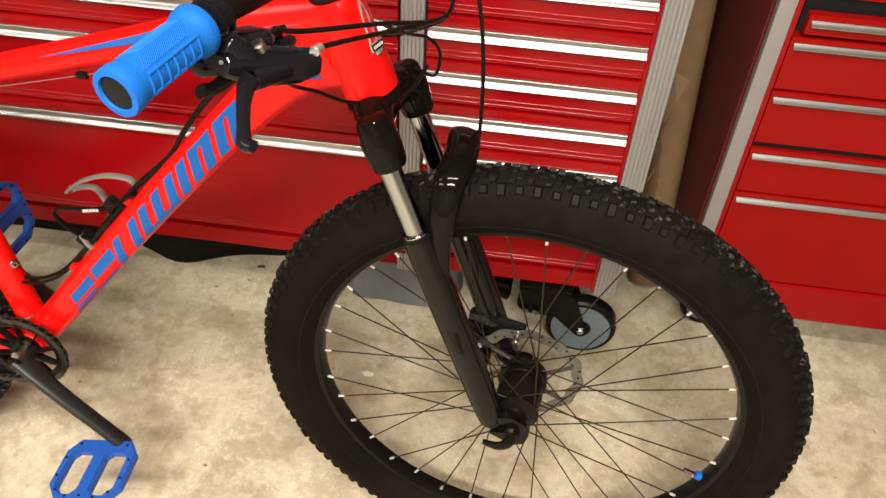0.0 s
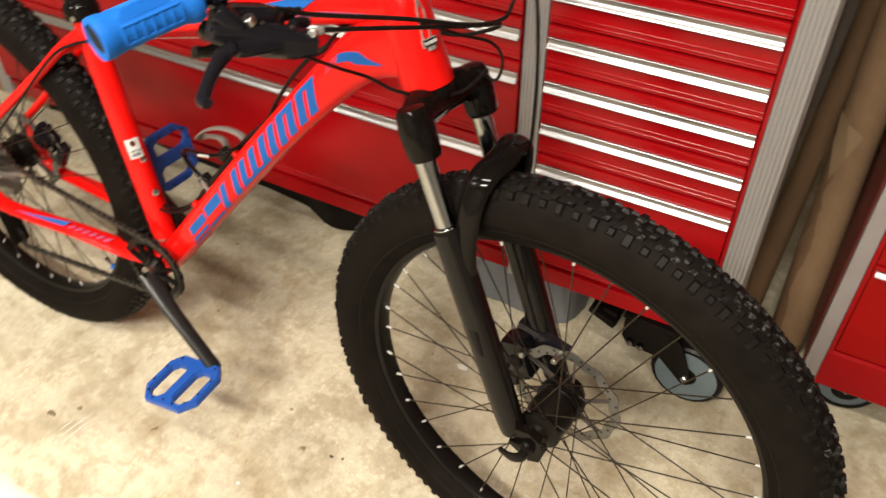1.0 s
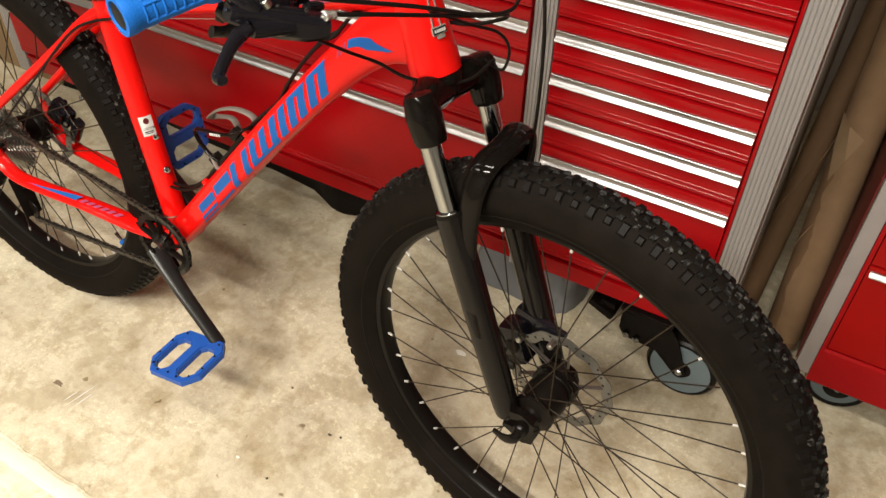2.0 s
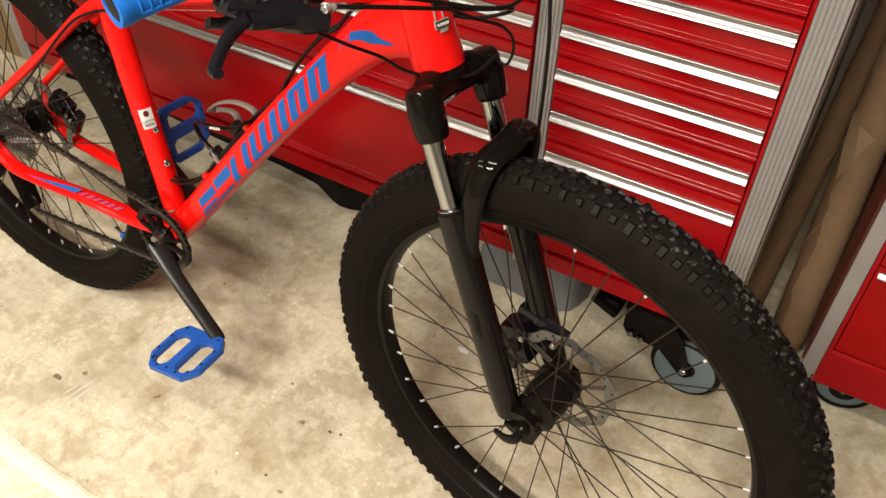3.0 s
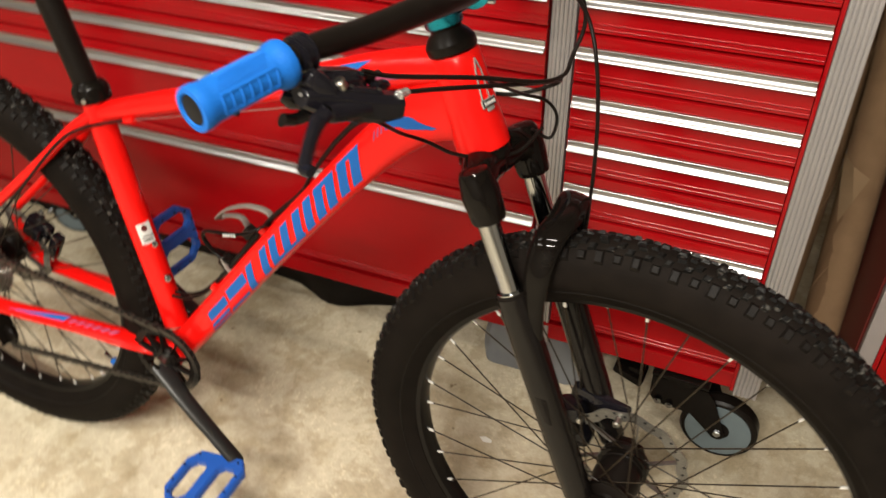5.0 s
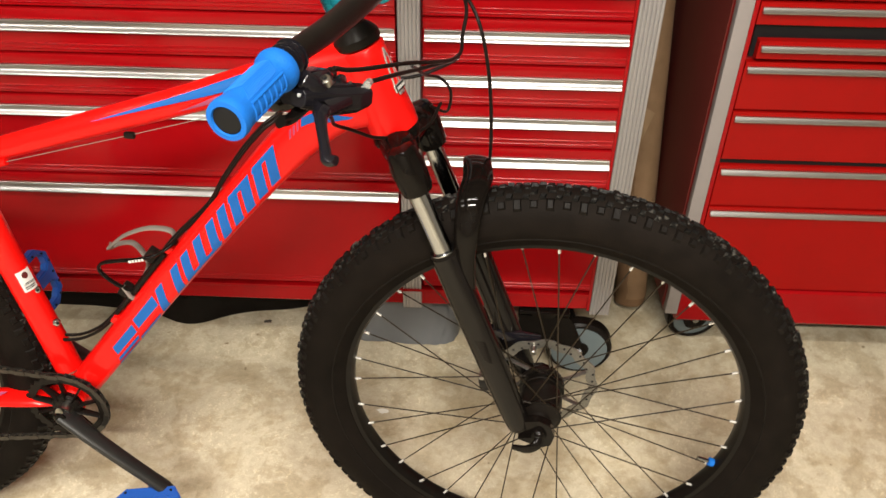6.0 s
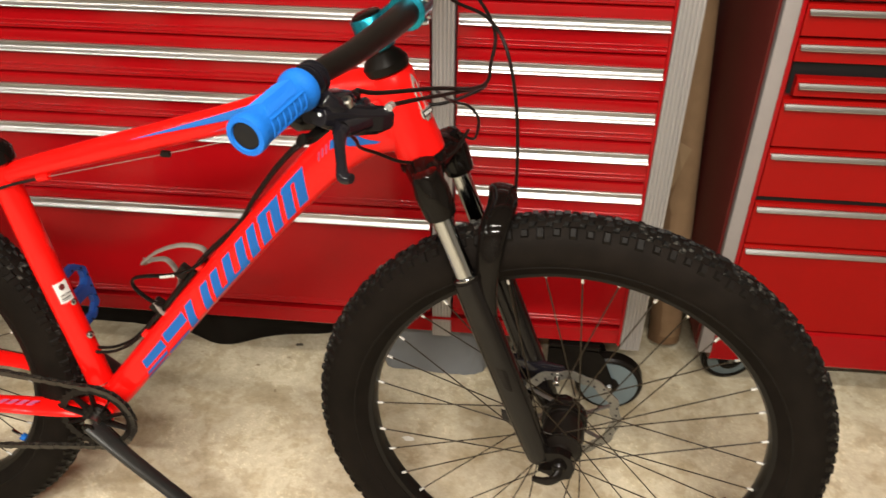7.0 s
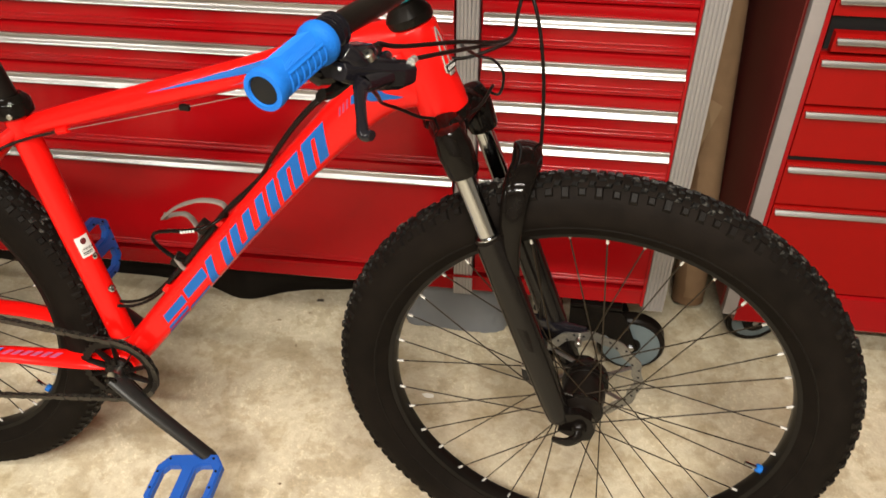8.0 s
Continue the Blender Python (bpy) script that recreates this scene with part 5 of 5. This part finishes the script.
for p, q in zip(chain_pts, chain_pts[1:]):
    d = (q - p).length
    while acc <= d:
        links.append((p.lerp(q, acc / d), (q - p).normalized()))
        acc += step
    acc -= d
for i, (p, d) in enumerate(links):
    a = math.atan2(d.z, d.x)
    for s in (-1, 1):
        box(bm, p + Vector((0, s * (0.0026 if i % 2 else 0.0036), 0)), (0.0150, 0.0011, 0.0075 if i % 2 else 0.0082), 0.0, pose(0, 0, 0, 0, -math.degrees(a), 0).to_3x3())
    rod(bm, p + d * 0.0064 + Vector((0, -0.0042, 0)), p + d * 0.0064 + Vector((0, 0.0042, 0)), 0.0030, 6)
tagged(part("chain", bm, M_CHAIN, bike, "oily dark bicycle chain", smooth=0), kind="stuff")
# rear brake caliper on the far stays
RCAL = REAR + Vector((0.072, 0.050, 0.048))
turn30 = pose(0, 0, 0, 0, 30, 0).to_3x3()
bm = box(B(), RCAL, (0.050, 0.022, 0.044), 0.007, turn30)
box(bm, RCAL + Vector((0.002, -0.016, 0.004)), (0.034, 0.016, 0.030), 0.006, turn30)
box(bm, RCAL + Vector((0.024, 0.004, -0.034)), (0.020, 0.018, 0.062), 0.005, turn30)
rear_caliper = part("brake_caliper", bm, M_LEVER, bike, "black rear disc brake caliper")
part("piston_cap", lathe(B(), [(0.0002, 0.003), (0.008, 0.003), (0.0105, 0.001), (0.0105, -0.004)], RCAL + Vector((0.002, -0.024, 0.004)), (0, -1, 0), 18), M_SATIN, rear_caliper)
for dx, dz in ((-0.018, 0.018), (0.020, -0.012), (0.030, -0.050)):
    part("caliper_bolt", lathe(B(), [(0.0042, 0), (0.0042, 0.003), (0.0025, 0.0042)], RCAL + Vector((dx, -0.012, dz)), (0, -1, 0), 10), M_STEEL, rear_caliper, "bright caliper bolt")
path = smooth_path([RCAL + Vector((0.012, -0.010, 0.030)), RCAL + Vector((0.028, -0.012, 0.024)), RCAL + Vector((0.040, -0.012, 0.004)), RCAL + Vector((0.048, -0.010, -0.012))], 6)
part("pad_spring", sweep(B(), path, 0.0013, 8), M_CHROME, rear_caliper, "bright bent wire")
part("hose_elbow", lathe(B(), [(0.0045, 0), (0.0058, 0.002), (0.0058, 0.012), (0.0035, 0.016)], RCAL + Vector((0.014, -0.004, 0.022)), (0.5, 0, 0.85), 12), M_LEVER, rear_caliper)

# stem, handlebar, grips and levers
stem_lo, stem_hi = HT_HI + AXIS * 0.028, HT_HI + AXIS * 0.070
bm = lathe(B(), [(0.0205, 0), (0.022, 0.002), (0.022, 0.040), (0.0205, 0.042)], stem_lo, AXIS, 28)
CLAMP = wl(-0.371, -0.342, 0.998)
sweep(bm, [(stem_lo + stem_hi) / 2, CLAMP], [(0.017, 0.016), (0.018, 0.017)], 16, up=(0, 1, 0))
lathe(bm, [(0.0195, -0.024), (0.0225, -0.022), (0.0225, 0.022), (0.0195, 0.024)], CLAMP, STEER.to_3x3() @ Vector((0, 1, 0)), 28)
stem = part("stem", bm, M_TEAL, bike, "teal anodised stem", smooth=40)
part("top_cap", lathe(B(), [(0.018, 0), (0.018, 0.003), (0.014, 0.005)], stem_hi, AXIS, 24), M_BLACK, stem)
for dy in (-0.014, 0.014):
    for dz in (-0.013, 0.013):
        part("stem_bolt", lathe(B(), [(0.0042, 0), (0.0042, 0.008), (0.003, 0.009)], CLAMP + Vector((0.014, dy, dz)), (1, 0, 0.1), 10), M_CHROME, stem)
GE, GI = wl(-0.456, -0.712, 1.009), wl(-0.431, -0.625, 1.015)
gd = (GI - GE).normalized()
side = STEER.to_3x3() @ Vector((0, 1, 0))
bend = CLAMP - side * 0.034
b0 = GI + gd * 0.030
path_n = smooth_path([GE + gd * 0.01, GI, b0, b0.lerp(bend, 0.33) + Vector((0.002, 0, -0.002)), b0.lerp(bend, 0.70) + Vector((0.002, 0, -0.001)), bend, CLAMP], 8)
bar = part("handlebar", sweep(B(), path_n, lerp_list([0.0111, 0.0111, 0.0113, 0.0125, 0.0145, 0.0158, 0.0158], len(path_n)), 20, up=(1, 0, 0)), M_SATIN, bike, "matt black riser handlebar", smooth=60)


def mirror_far(p):
    """The place on the far half of the bar."""
    d = p - CLAMP
    return CLAMP + d - side * (2 * d.dot(side))


FE = mirror_far(GE) - side * 0.055
path_f = smooth_path([CLAMP, mirror_far(bend), mirror_far(b0.lerp(bend, 0.6)), mirror_far(GI + gd * 0.06), mirror_far(GI) - side * 0.03, FE], 8)
part("handlebar_half", sweep(B(), path_f, lerp_list([0.0158, 0.0158, 0.0145, 0.0120, 0.0111, 0.0111], len(path_f)), 20, up=(1, 0, 0)), M_SATIN, bar, smooth=60)


def grip(p, q, parent):
    """A blue rubber grip from its outer end p to its inner flange q, with a raised window pattern and a black end plug."""
    d = (q - p).normalized()
    L = (q - p).length
    ob = part("grip", lathe(B(), [(0.0125, 0.0025), (0.0132, 0), (0.0176, 0.0003), (0.0182, 0.003), (0.0182, 0.008), (0.0174, 0.012), (0.0168, 0.018), (0.0166, L * 0.5), (0.0168, L - 0.018), (0.0176, L - 0.013), (0.0196, L - 0.009), (0.0202, L - 0.003), (0.0194, L), (0.0125, L)], p, d, 36), M_GRIP, parent, "blue rubber handlebar grip", smooth=50)
    a, b = basis(d)
    ribs = B()
    for i in range(26):
        u = 0.018 + (L - 0.046) * i / 25
        for lo, hi in ((42, 84), (126, 84)):
            pts = [p + d * (u + 0.010 * f) + (a * math.cos(radians(lo + (hi - lo) * f)) + b * math.sin(radians(lo + (hi - lo) * f))) * 0.0168 for f in (0, 0.33, 0.67, 1)]
            sweep(ribs, pts, 0.00055, 5)
    part("grip_ribs", ribs, M_GRIP, ob, smooth=50)
    part("end_plug", lathe(B(), [(0.0005, 0.0), (0.010, 0.0), (0.0124, 0.0012), (0.0124, 0.006)], p + d * 0.0005, d, 24), M_INK_SHADE, ob, "black bar end plug")
    # raised rails and rungs along the forward side
    for ang in (30, -22):
        pts = []
        for i in range(9):
            u = 0.018 + (L - 0.038) * i / 8
            r = 0.0168
            pts.append(p + d * u + (a * math.cos(radians(ang)) + b * math.sin(radians(ang))) * r)
        part("grip_rail", sweep(B(), pts, 0.0014, 8), M_GRIP, ob)
    for i in range(7):
        u = 0.018 + (L - 0.038) * i / 6
        pts = [p + d * u + (a * math.cos(radians(g)) + b * math.sin(radians(g))) * 0.0168 for g in range(-22, 31, 8)]
        part("grip_rung", sweep(B(), pts, 0.0012, 8), M_GRIP, ob)
    return ob


grip(GE, GI, bike)
grip(FE, FE - side * 0.11 + (mirror_far(GI) - mirror_far(GE)).normalized() * 0.01, bike)


fwd = (wl(-0.30, -0.60, 0.99) - wl(-0.40, -0.60, 1.0)).normalized()


def lv(x, y, z):
    """A place of the lever and shifter group."""
    return wl(x - 0.008, y, z + 0.007)


at = GI + gd * 0.010
bm = lathe(B(), [(0.0125, 0), (0.0155, 0.001), (0.0155, 0.015), (0.0125, 0.016)], at, gd, 22)
lever = part("brake_lever", bm, M_LEVER, bike, "gloss black hydraulic brake lever", smooth=50)


def facet(bm, pts, sizes):
    """An eight-sided bar with chamfered corners; sizes: half width and half height at each point."""
    pts = [Vector(p) for p in pts]
    rings = []
    for i, p in enumerate(pts):
        a, b = basis(pts[min(i + 1, len(pts) - 1)] - pts[max(i - 1, 0)])
        w, h = sizes[i]
        rings.append([bm.verts.new(p + a * (x * w) + b * (z * h)) for x, z in ((1, 0.55), (0.6, 1), (-0.6, 1), (-1, 0.55), (-1, -0.55), (-0.6, -1), (0.6, -1), (1, -0.55))])
    for r0, r1 in zip(rings, rings[1:]):
        for k in range(8):
            bm.faces.new((r0[k], r0[(k + 1) % 8], r1[(k + 1) % 8], r1[k]))
    bm.faces.new(rings[0][::-1])
    bm.faces.new(rings[-1])
    bmesh.ops.bevel(bm, geom=bm.edges[:], offset=0.0007, segments=1, affect="EDGES")
    return bm


bm = facet(B(), [lv(-0.408, -0.618, 0.998), lv(-0.402, -0.612, 0.988), lv(-0.396, -0.606, 0.978)], [(0.009, 0.008), (0.011, 0.010), (0.010, 0.010)])
part("lever_bracket", bm, M_LEVER, lever)
bm = facet(B(), [lv(-0.409, -0.628, 0.982), lv(-0.397, -0.606, 0.9715), lv(-0.386, -0.588, 0.9615), lv(-0.371, -0.564, 0.9515), lv(-0.360, -0.548, 0.9475)], [(0.009, 0.008), (0.013, 0.0125), (0.0140, 0.0135), (0.0135, 0.0130), (0.011, 0.0105)])
part("master_cylinder", bm, M_LEVER, lever, smooth=12)
bm = facet(B(), [lv(-0.390, -0.592, 0.9725), lv(-0.382, -0.577, 0.9660), lv(-0.373, -0.562, 0.9600)], [(0.0085, 0.0075), (0.0090, 0.0075), (0.0065, 0.0060)])
cover = part("reservoir_cover", bm, M_LEVER, lever)
for place in (lv(-0.384, -0.588, 0.9785), lv(-0.371, -0.564, 0.9675)):
    part("cover_screw", lathe(B(), [(0.0020, -0.001), (0.0020, 0.0008), (0.0012, 0.0012)], place, (0.25, 0.15, 0.95), 10), M_STEEL, cover)
pivot = part("pivot_bolt", lathe(B(), [(0.0052, -0.006), (0.0052, 0.0012), (0.0042, 0.0022), (0.0026, 0.0024), (0.0022, 0.0010)], wl(-0.3960, -0.6010, 0.9945), (-0.15, -0.45, 0.88), 18), M_STEEL, lever, "bright pivot bolt")
part("bolt_socket", lathe(B(), [(0.0002, 0.0014), (0.0022, 0.0014), (0.0022, 0.0008)], wl(-0.3960, -0.6010, 0.9945), (-0.15, -0.45, 0.88), 6), M_INK_SHADE, pivot)
# clamp band: two ridges round the bar, a sprung clip and the reach screw
for u in (0.0125, 0.0215):
    part("clamp_ridge", lathe(B(), [(0.0150, 0), (0.0168, 0.0006), (0.0168, 0.0024), (0.0150, 0.003)], GI + gd * u, gd, 24), M_LEVER, lever)
ring = [wl(-0.4060, -0.6010, 0.9800) + Vector((0.0062 * math.cos(radians(g)), 0.002 * math.sin(radians(g)), 0.0062 * math.sin(radians(g)))) for g in range(150, 331, 20)]
part("spring_clip", sweep(B(), ring, 0.0011, 8), M_CHROME, lever, "bright sprung clip")
part("reach_screw", rod(B(), wl(-0.4130, -0.6150, 0.9870), wl(-0.4085, -0.6190, 0.9840), 0.0024, 10), M_CHROME, lever, "bright reach screw")
bm = facet(B(), [lv(-0.401, -0.624, 0.9905), lv(-0.384, -0.597, 0.9790), lv(-0.366, -0.567, 0.9665)], [(0.0016, 0.0016), (0.0018, 0.0018), (0.0014, 0.0014)])
part("casting_ridge", bm, M_LEVER, lever)
part("clamp_bolt", lathe(B(), [(0.0018, 0), (0.0018, 0.003)], lv(-0.407, -0.629, 0.985), (0.2, -0.8, 0.4), 8), M_CHROME, lever)
path = smooth_path([lv(-0.376, -0.583, 0.960), lv(-0.384, -0.610, 0.966), lv(-0.388, -0.631, 0.971), lv(-0.385, -0.651, 0.968), lv(-0.380, -0.670, 0.961), lv(-0.376, -0.682, 0.954), lv(-0.368, -0.686, 0.955)], 6)
part("lever_blade", sweep(B(), path, lerp_list([(0.0080, 0.0110), (0.0078, 0.0098), (0.0058, 0.0080), (0.0047, 0.0064), (0.0045, 0.0060), (0.0060, 0.0066), (0.0044, 0.0052)], len(path)), 12), M_LEVER, lever, "curved black lever blade", smooth=50)
# gear shifter below the bar, with its thumb paddle and barrel adjuster
sh = lv(-0.408, -0.586, 0.972)
bm = facet(B(), [lv(-0.418, -0.612, 0.980), lv(-0.410, -0.592, 0.974), lv(-0.400, -0.566, 0.968), lv(-0.396, -0.550, 0.966)], [(0.013, 0.013), (0.016, 0.016), (0.014, 0.014), (0.008, 0.008)])
shifter = part("gear_shifter", bm, M_LEVER, bike, "black trigger shifter")
path = smooth_path([lv(-0.414, -0.594, 0.964), lv(-0.424, -0.598, 0.962), lv(-0.433, -0.603, 0.965), lv(-0.441, -0.607, 0.969)], 5)
part("thumb_paddle", sweep(B(), path, lerp_list([(0.007, 0.006), (0.008, 0.006), (0.011, 0.009), (0.007, 0.006)], len(path)), 12), M_LEG, shifter, smooth=50)
path = smooth_path([lv(-0.408, -0.606, 0.962), lv(-0.418, -0.622, 0.958), lv(-0.424, -0.636, 0.962)], 5)
part("release_paddle", sweep(B(), path, lerp_list([(0.006, 0.005), (0.006, 0.004), (0.007, 0.005)], len(path)), 10), M_LEG, shifter, smooth=50)
part("barrel_adjuster", lathe(B(), [(0.0045, 0), (0.0060, 0.002), (0.0060, 0.014), (0.0040, 0.018), (0.0032, 0.026)], lv(-0.396, -0.551, 0.966), lv(-0.391, -0.527, 0.963) - lv(-0.396, -0.551, 0.966), 14), M_SATIN, shifter)

# head badge
bn = Vector((0.92, -0.40, 0.0))
bn = (bn - AXIS * bn.dot(AXIS)).normalized()
bt = AXIS.cross(bn).normalized()
bdg = HT_LO.lerp(HT_HI, 0.70) + bn * 0.0315
bx = Matrix.Translation(bdg) @ Matrix((bt, AXIS, bn)).transposed().to_4x4()
bm = B()
for p, q in (((-0.007, -0.023), (-0.004, 0.010)), ((-0.004, 0.010), (0.000, 0.025)), ((0.000, 0.025), (0.004, 0.010)), ((0.004, 0.010), (0.004, -0.023))):
    v = Vector((q[0] - p[0], q[1] - p[1], 0))
    box(bm, (Vector((*p, 0)) + v / 2), (v.length + 0.001, 0.0017, 0.003), 0.0008, pose(0, 0, 0, 0, 0, math.degrees(math.atan2(v.y, v.x))).to_3x3())
badge = part("head_badge", move(bm, bx), M_BADGE, bike, "chrome head tube badge")
part("badge_plate", move(box(B(), (0, -0.026, 0.001), (0.020, 0.010, 0.003), 0.001), bx), M_BADGE, badge)
part("badge_field", move(box(B(), (0, -0.026, 0.003), (0.0175, 0.0072, 0.001)), bx), M_INK_SHADE, badge)
for k in range(5):
    part("badge_bar", move(box(B(), (-0.0064 + k * 0.0032, -0.026, 0.0036), (0.0020, 0.0036, 0.0008)), bx), M_WHITE, badge)
part("badge_foot", move(box(B(), (0.001, -0.0335, 0.0008), (0.011, 0.005, 0.0024), 0.001), bx), M_BADGE, badge)

# bottle cage on the down tube
dtd = (DT[2] - DT[1]).normalized()
dtu = Vector((-dtd.z, 0, dtd.x))
c0 = DT[1].lerp(DT[2], 0.54) + dtu * 0.026


def cg(u, v, w):
    return c0 + dtd * u + dtu * v + Vector((0, w, 0))


def cage_curve(pts, ra, rb, mat, label, parent):
    path = smooth_path(pts, 8)
    return part("cage_band", sweep(B(), path, [(ra, rb)] * len(path), 10), mat, parent, label, smooth=60)


tilt = pose(0, 0, 0, 0, -math.degrees(math.atan2(dtd.z, dtd.x)), 0).to_3x3()
cage = part("bottle_cage", box(B(), cg(0.0, 0.003, 0), (0.13, 0.018, 0.007), 0.003, tilt), M_SATIN, bike, "black and silver bottle cage")
cage_curve([wl(-0.735, -0.352, 0.512), wl(-0.742, -0.335, 0.522), wl(-0.731, -0.330, 0.552), wl(-0.752, -0.318, 0.576), wl(-0.778, -0.330, 0.580), wl(-0.772, -0.348, 0.592), wl(-0.745, -0.352, 0.616), wl(-0.708, -0.352, 0.631), wl(-0.676, -0.350, 0.626), wl(-0.676, -0.352, 0.604), wl(-0.691, -0.358, 0.576)], 0.0022, 0.0062, M_CAGE, "dull silver cage hoop", cage)
cage_curve([wl(-0.668, -0.360, 0.610), wl(-0.665, -0.374, 0.624), wl(-0.684, -0.390, 0.616), wl(-0.712, -0.394, 0.607), wl(-0.745, -0.388, 0.598), wl(-0.775, -0.378, 0.584), wl(-0.785, -0.372, 0.566), wl(-0.772, -0.374, 0.549), wl(-0.750, -0.374, 0.534), wl(-0.722, -0.362, 0.522)], 0.0026, 0.0042, M_BLACK, "black cage band", cage)
cage_curve([wl(-0.756, -0.374, 0.538), wl(-0.744, -0.376, 0.518), wl(-0.730, -0.366, 0.510)], 0.0026, 0.0050, M_CAGE, "dull silver cage foot", cage)
part("cage_bracket", box(B(), cg(0.046, 0.016, 0), (0.022, 0.014, 0.016), 0.003, tilt), M_SATIN, cage)
part("cage_bracket", box(B(), cg(-0.036, 0.014, 0), (0.022, 0.014, 0.016), 0.003, tilt), M_SATIN, cage)
for k in range(5):
    part("print_bar", box(B(), wl(-0.724 + k * 0.0046, -0.3975, 0.6045 + k * 0.0011), (0.0030, 0.0012, 0.0036), 0.0), M_WHITE, cage)


# cables
def cable(name, pts, r=0.0024, label="black cable housing"):
    path = smooth_path(pts, 10)
    return part(name, sweep(B(), path, r, 8), M_SATIN, bike, label, smooth=80)


HOSE = wl(-0.3632, -0.5417, 0.9653)
FITTING = wl(-0.3645, -0.5570, 0.9685)
K1 = wl(-0.278, -0.333, 0.902)
down_run = [DT[2] + dtu * 0.031, DT[1] + dtu * 0.029, DT[0] + dtu * 0.042 + dtd * 0.110, DT[0] + dtu * 0.070 + dtd * 0.075, DT[0] + dtu * 0.098 + dtd * 0.062]
cable("brake_hose", [HOSE, wl(-0.345, -0.500, 0.953), wl(-0.318, -0.430, 0.930), wl(-0.290, -0.360, 0.908), K1, wl(-0.290, -0.318, 0.886), wl(-0.330, -0.320, 0.868), wl(-0.372, -0.322, 0.862), wl(-0.420, -0.325, 0.850)])
cable("shift_cable", [sh + Vector((0.022, 0.02, 0.012)), wl(-0.378, -0.530, 0.972), wl(-0.330, -0.450, 0.945), wl(-0.292, -0.375, 0.915), K1 + Vector((0.002, 0.004, 0.004)), wl(-0.274, -0.305, 0.918), wl(-0.272, -0.270, 0.948), wl(-0.300, -0.220, 0.975), wl(-0.345, -0.170, 0.985)])
cable("brake_hose", [mirror_far(GI + gd * 0.03) + Vector((0.02, 0, -0.02)), wl(-0.340, -0.190, 0.965), wl(-0.285, -0.255, 0.962), wl(-0.256, -0.290, 0.935), wl(-0.238, -0.310, 0.870), wl(-0.230, -0.322, 0.790), wl(-0.230, -0.328, 0.710), wl(-0.236, -0.332, 0.640), wl(-0.210, -0.338, 0.540), wl(-0.200, -0.345, 0.440)])
cable("lockout_cable", [wl(-0.330, -0.420, 0.928), wl(-0.318, -0.340, 0.880), wl(-0.300, -0.302, 0.858), wl(-0.286, -0.298, 0.838), wl(-0.290, -0.304, 0.812), wl(-0.312, -0.310, 0.822)], 0.0020)
cable("frame_hose", [wl(-0.412, -0.530, 0.925), wl(-0.412, -0.490, 0.895), wl(-0.416, -0.448, 0.864), wl(-0.402, -0.412, 0.838), wl(-0.376, -0.396, 0.820), wl(-0.345, -0.376, 0.812), wl(-0.314, -0.348, 0.812), wl(-0.298, -0.312, 0.828)], 0.0022)
def frame_run(dy, lift):
    """The stretch that comes through the frame's corner, bows over the down tube and follows it to the bottom bracket."""
    bow = [(-0.462, 0.858), (-0.482, 0.850), (-0.496, 0.832), (-0.507, 0.816), (-0.524, 0.804), (-0.548, 0.777), (-0.568, 0.750), (-0.590, 0.717), (-0.614, 0.678)]
    side_y = [-0.318, -0.336, -0.346, -0.349, -0.357, -0.359, -0.361, -0.361, -0.361]
    return [wl(x, y + dy, z + lift) for (x, z), y in zip(bow, side_y)] + [p + Vector((0, dy, lift)) for p in down_run]


cable("brake_hose", frame_run(-0.0045, 0.0), 0.0026)
cable("shift_cable", frame_run(0.0035, 0.003), 0.0026)
for p in (DT[2] + dtu * 0.027, DT[1] + dtu * 0.026):
    part("cable_guide", box(B(), p, (0.014, 0.024, 0.010), 0.003, pose(0, 0, 0, 0, -math.degrees(math.atan2(dtd.z, dtd.x)), 0).to_3x3()), M_FRAME, bike)
cable("rear_hose", [bp(-0.893, 0.734, -0.012), bp(-0.955, 0.716, -0.026), bp(-1.00, 0.688, -0.044), bp(-1.10, 0.586, -0.054), bp(-1.26, 0.425, -0.060)], 0.0022)
part("cable_fitting", lathe(B(), [(0.0034, 0), (0.0045, 0.001), (0.0045, 0.0055), (0.0035, 0.0065), (0.0035, 0.0105), (0.0041, 0.0115), (0.0041, 0.0150), (0.0026, 0.0160)], FITTING, HOSE - FITTING, 8), M_BADGE, bike, "bright hose fitting")
part("hose_sleeve", lathe(B(), [(0.0046, 0), (0.0062, 0.002), (0.0060, 0.016), (0.0040, 0.022)], wl(-0.396, -0.545, 0.964), wl(-0.388, -0.505, 0.954) - wl(-0.396, -0.545, 0.964), 14), M_LEVER, shifter)
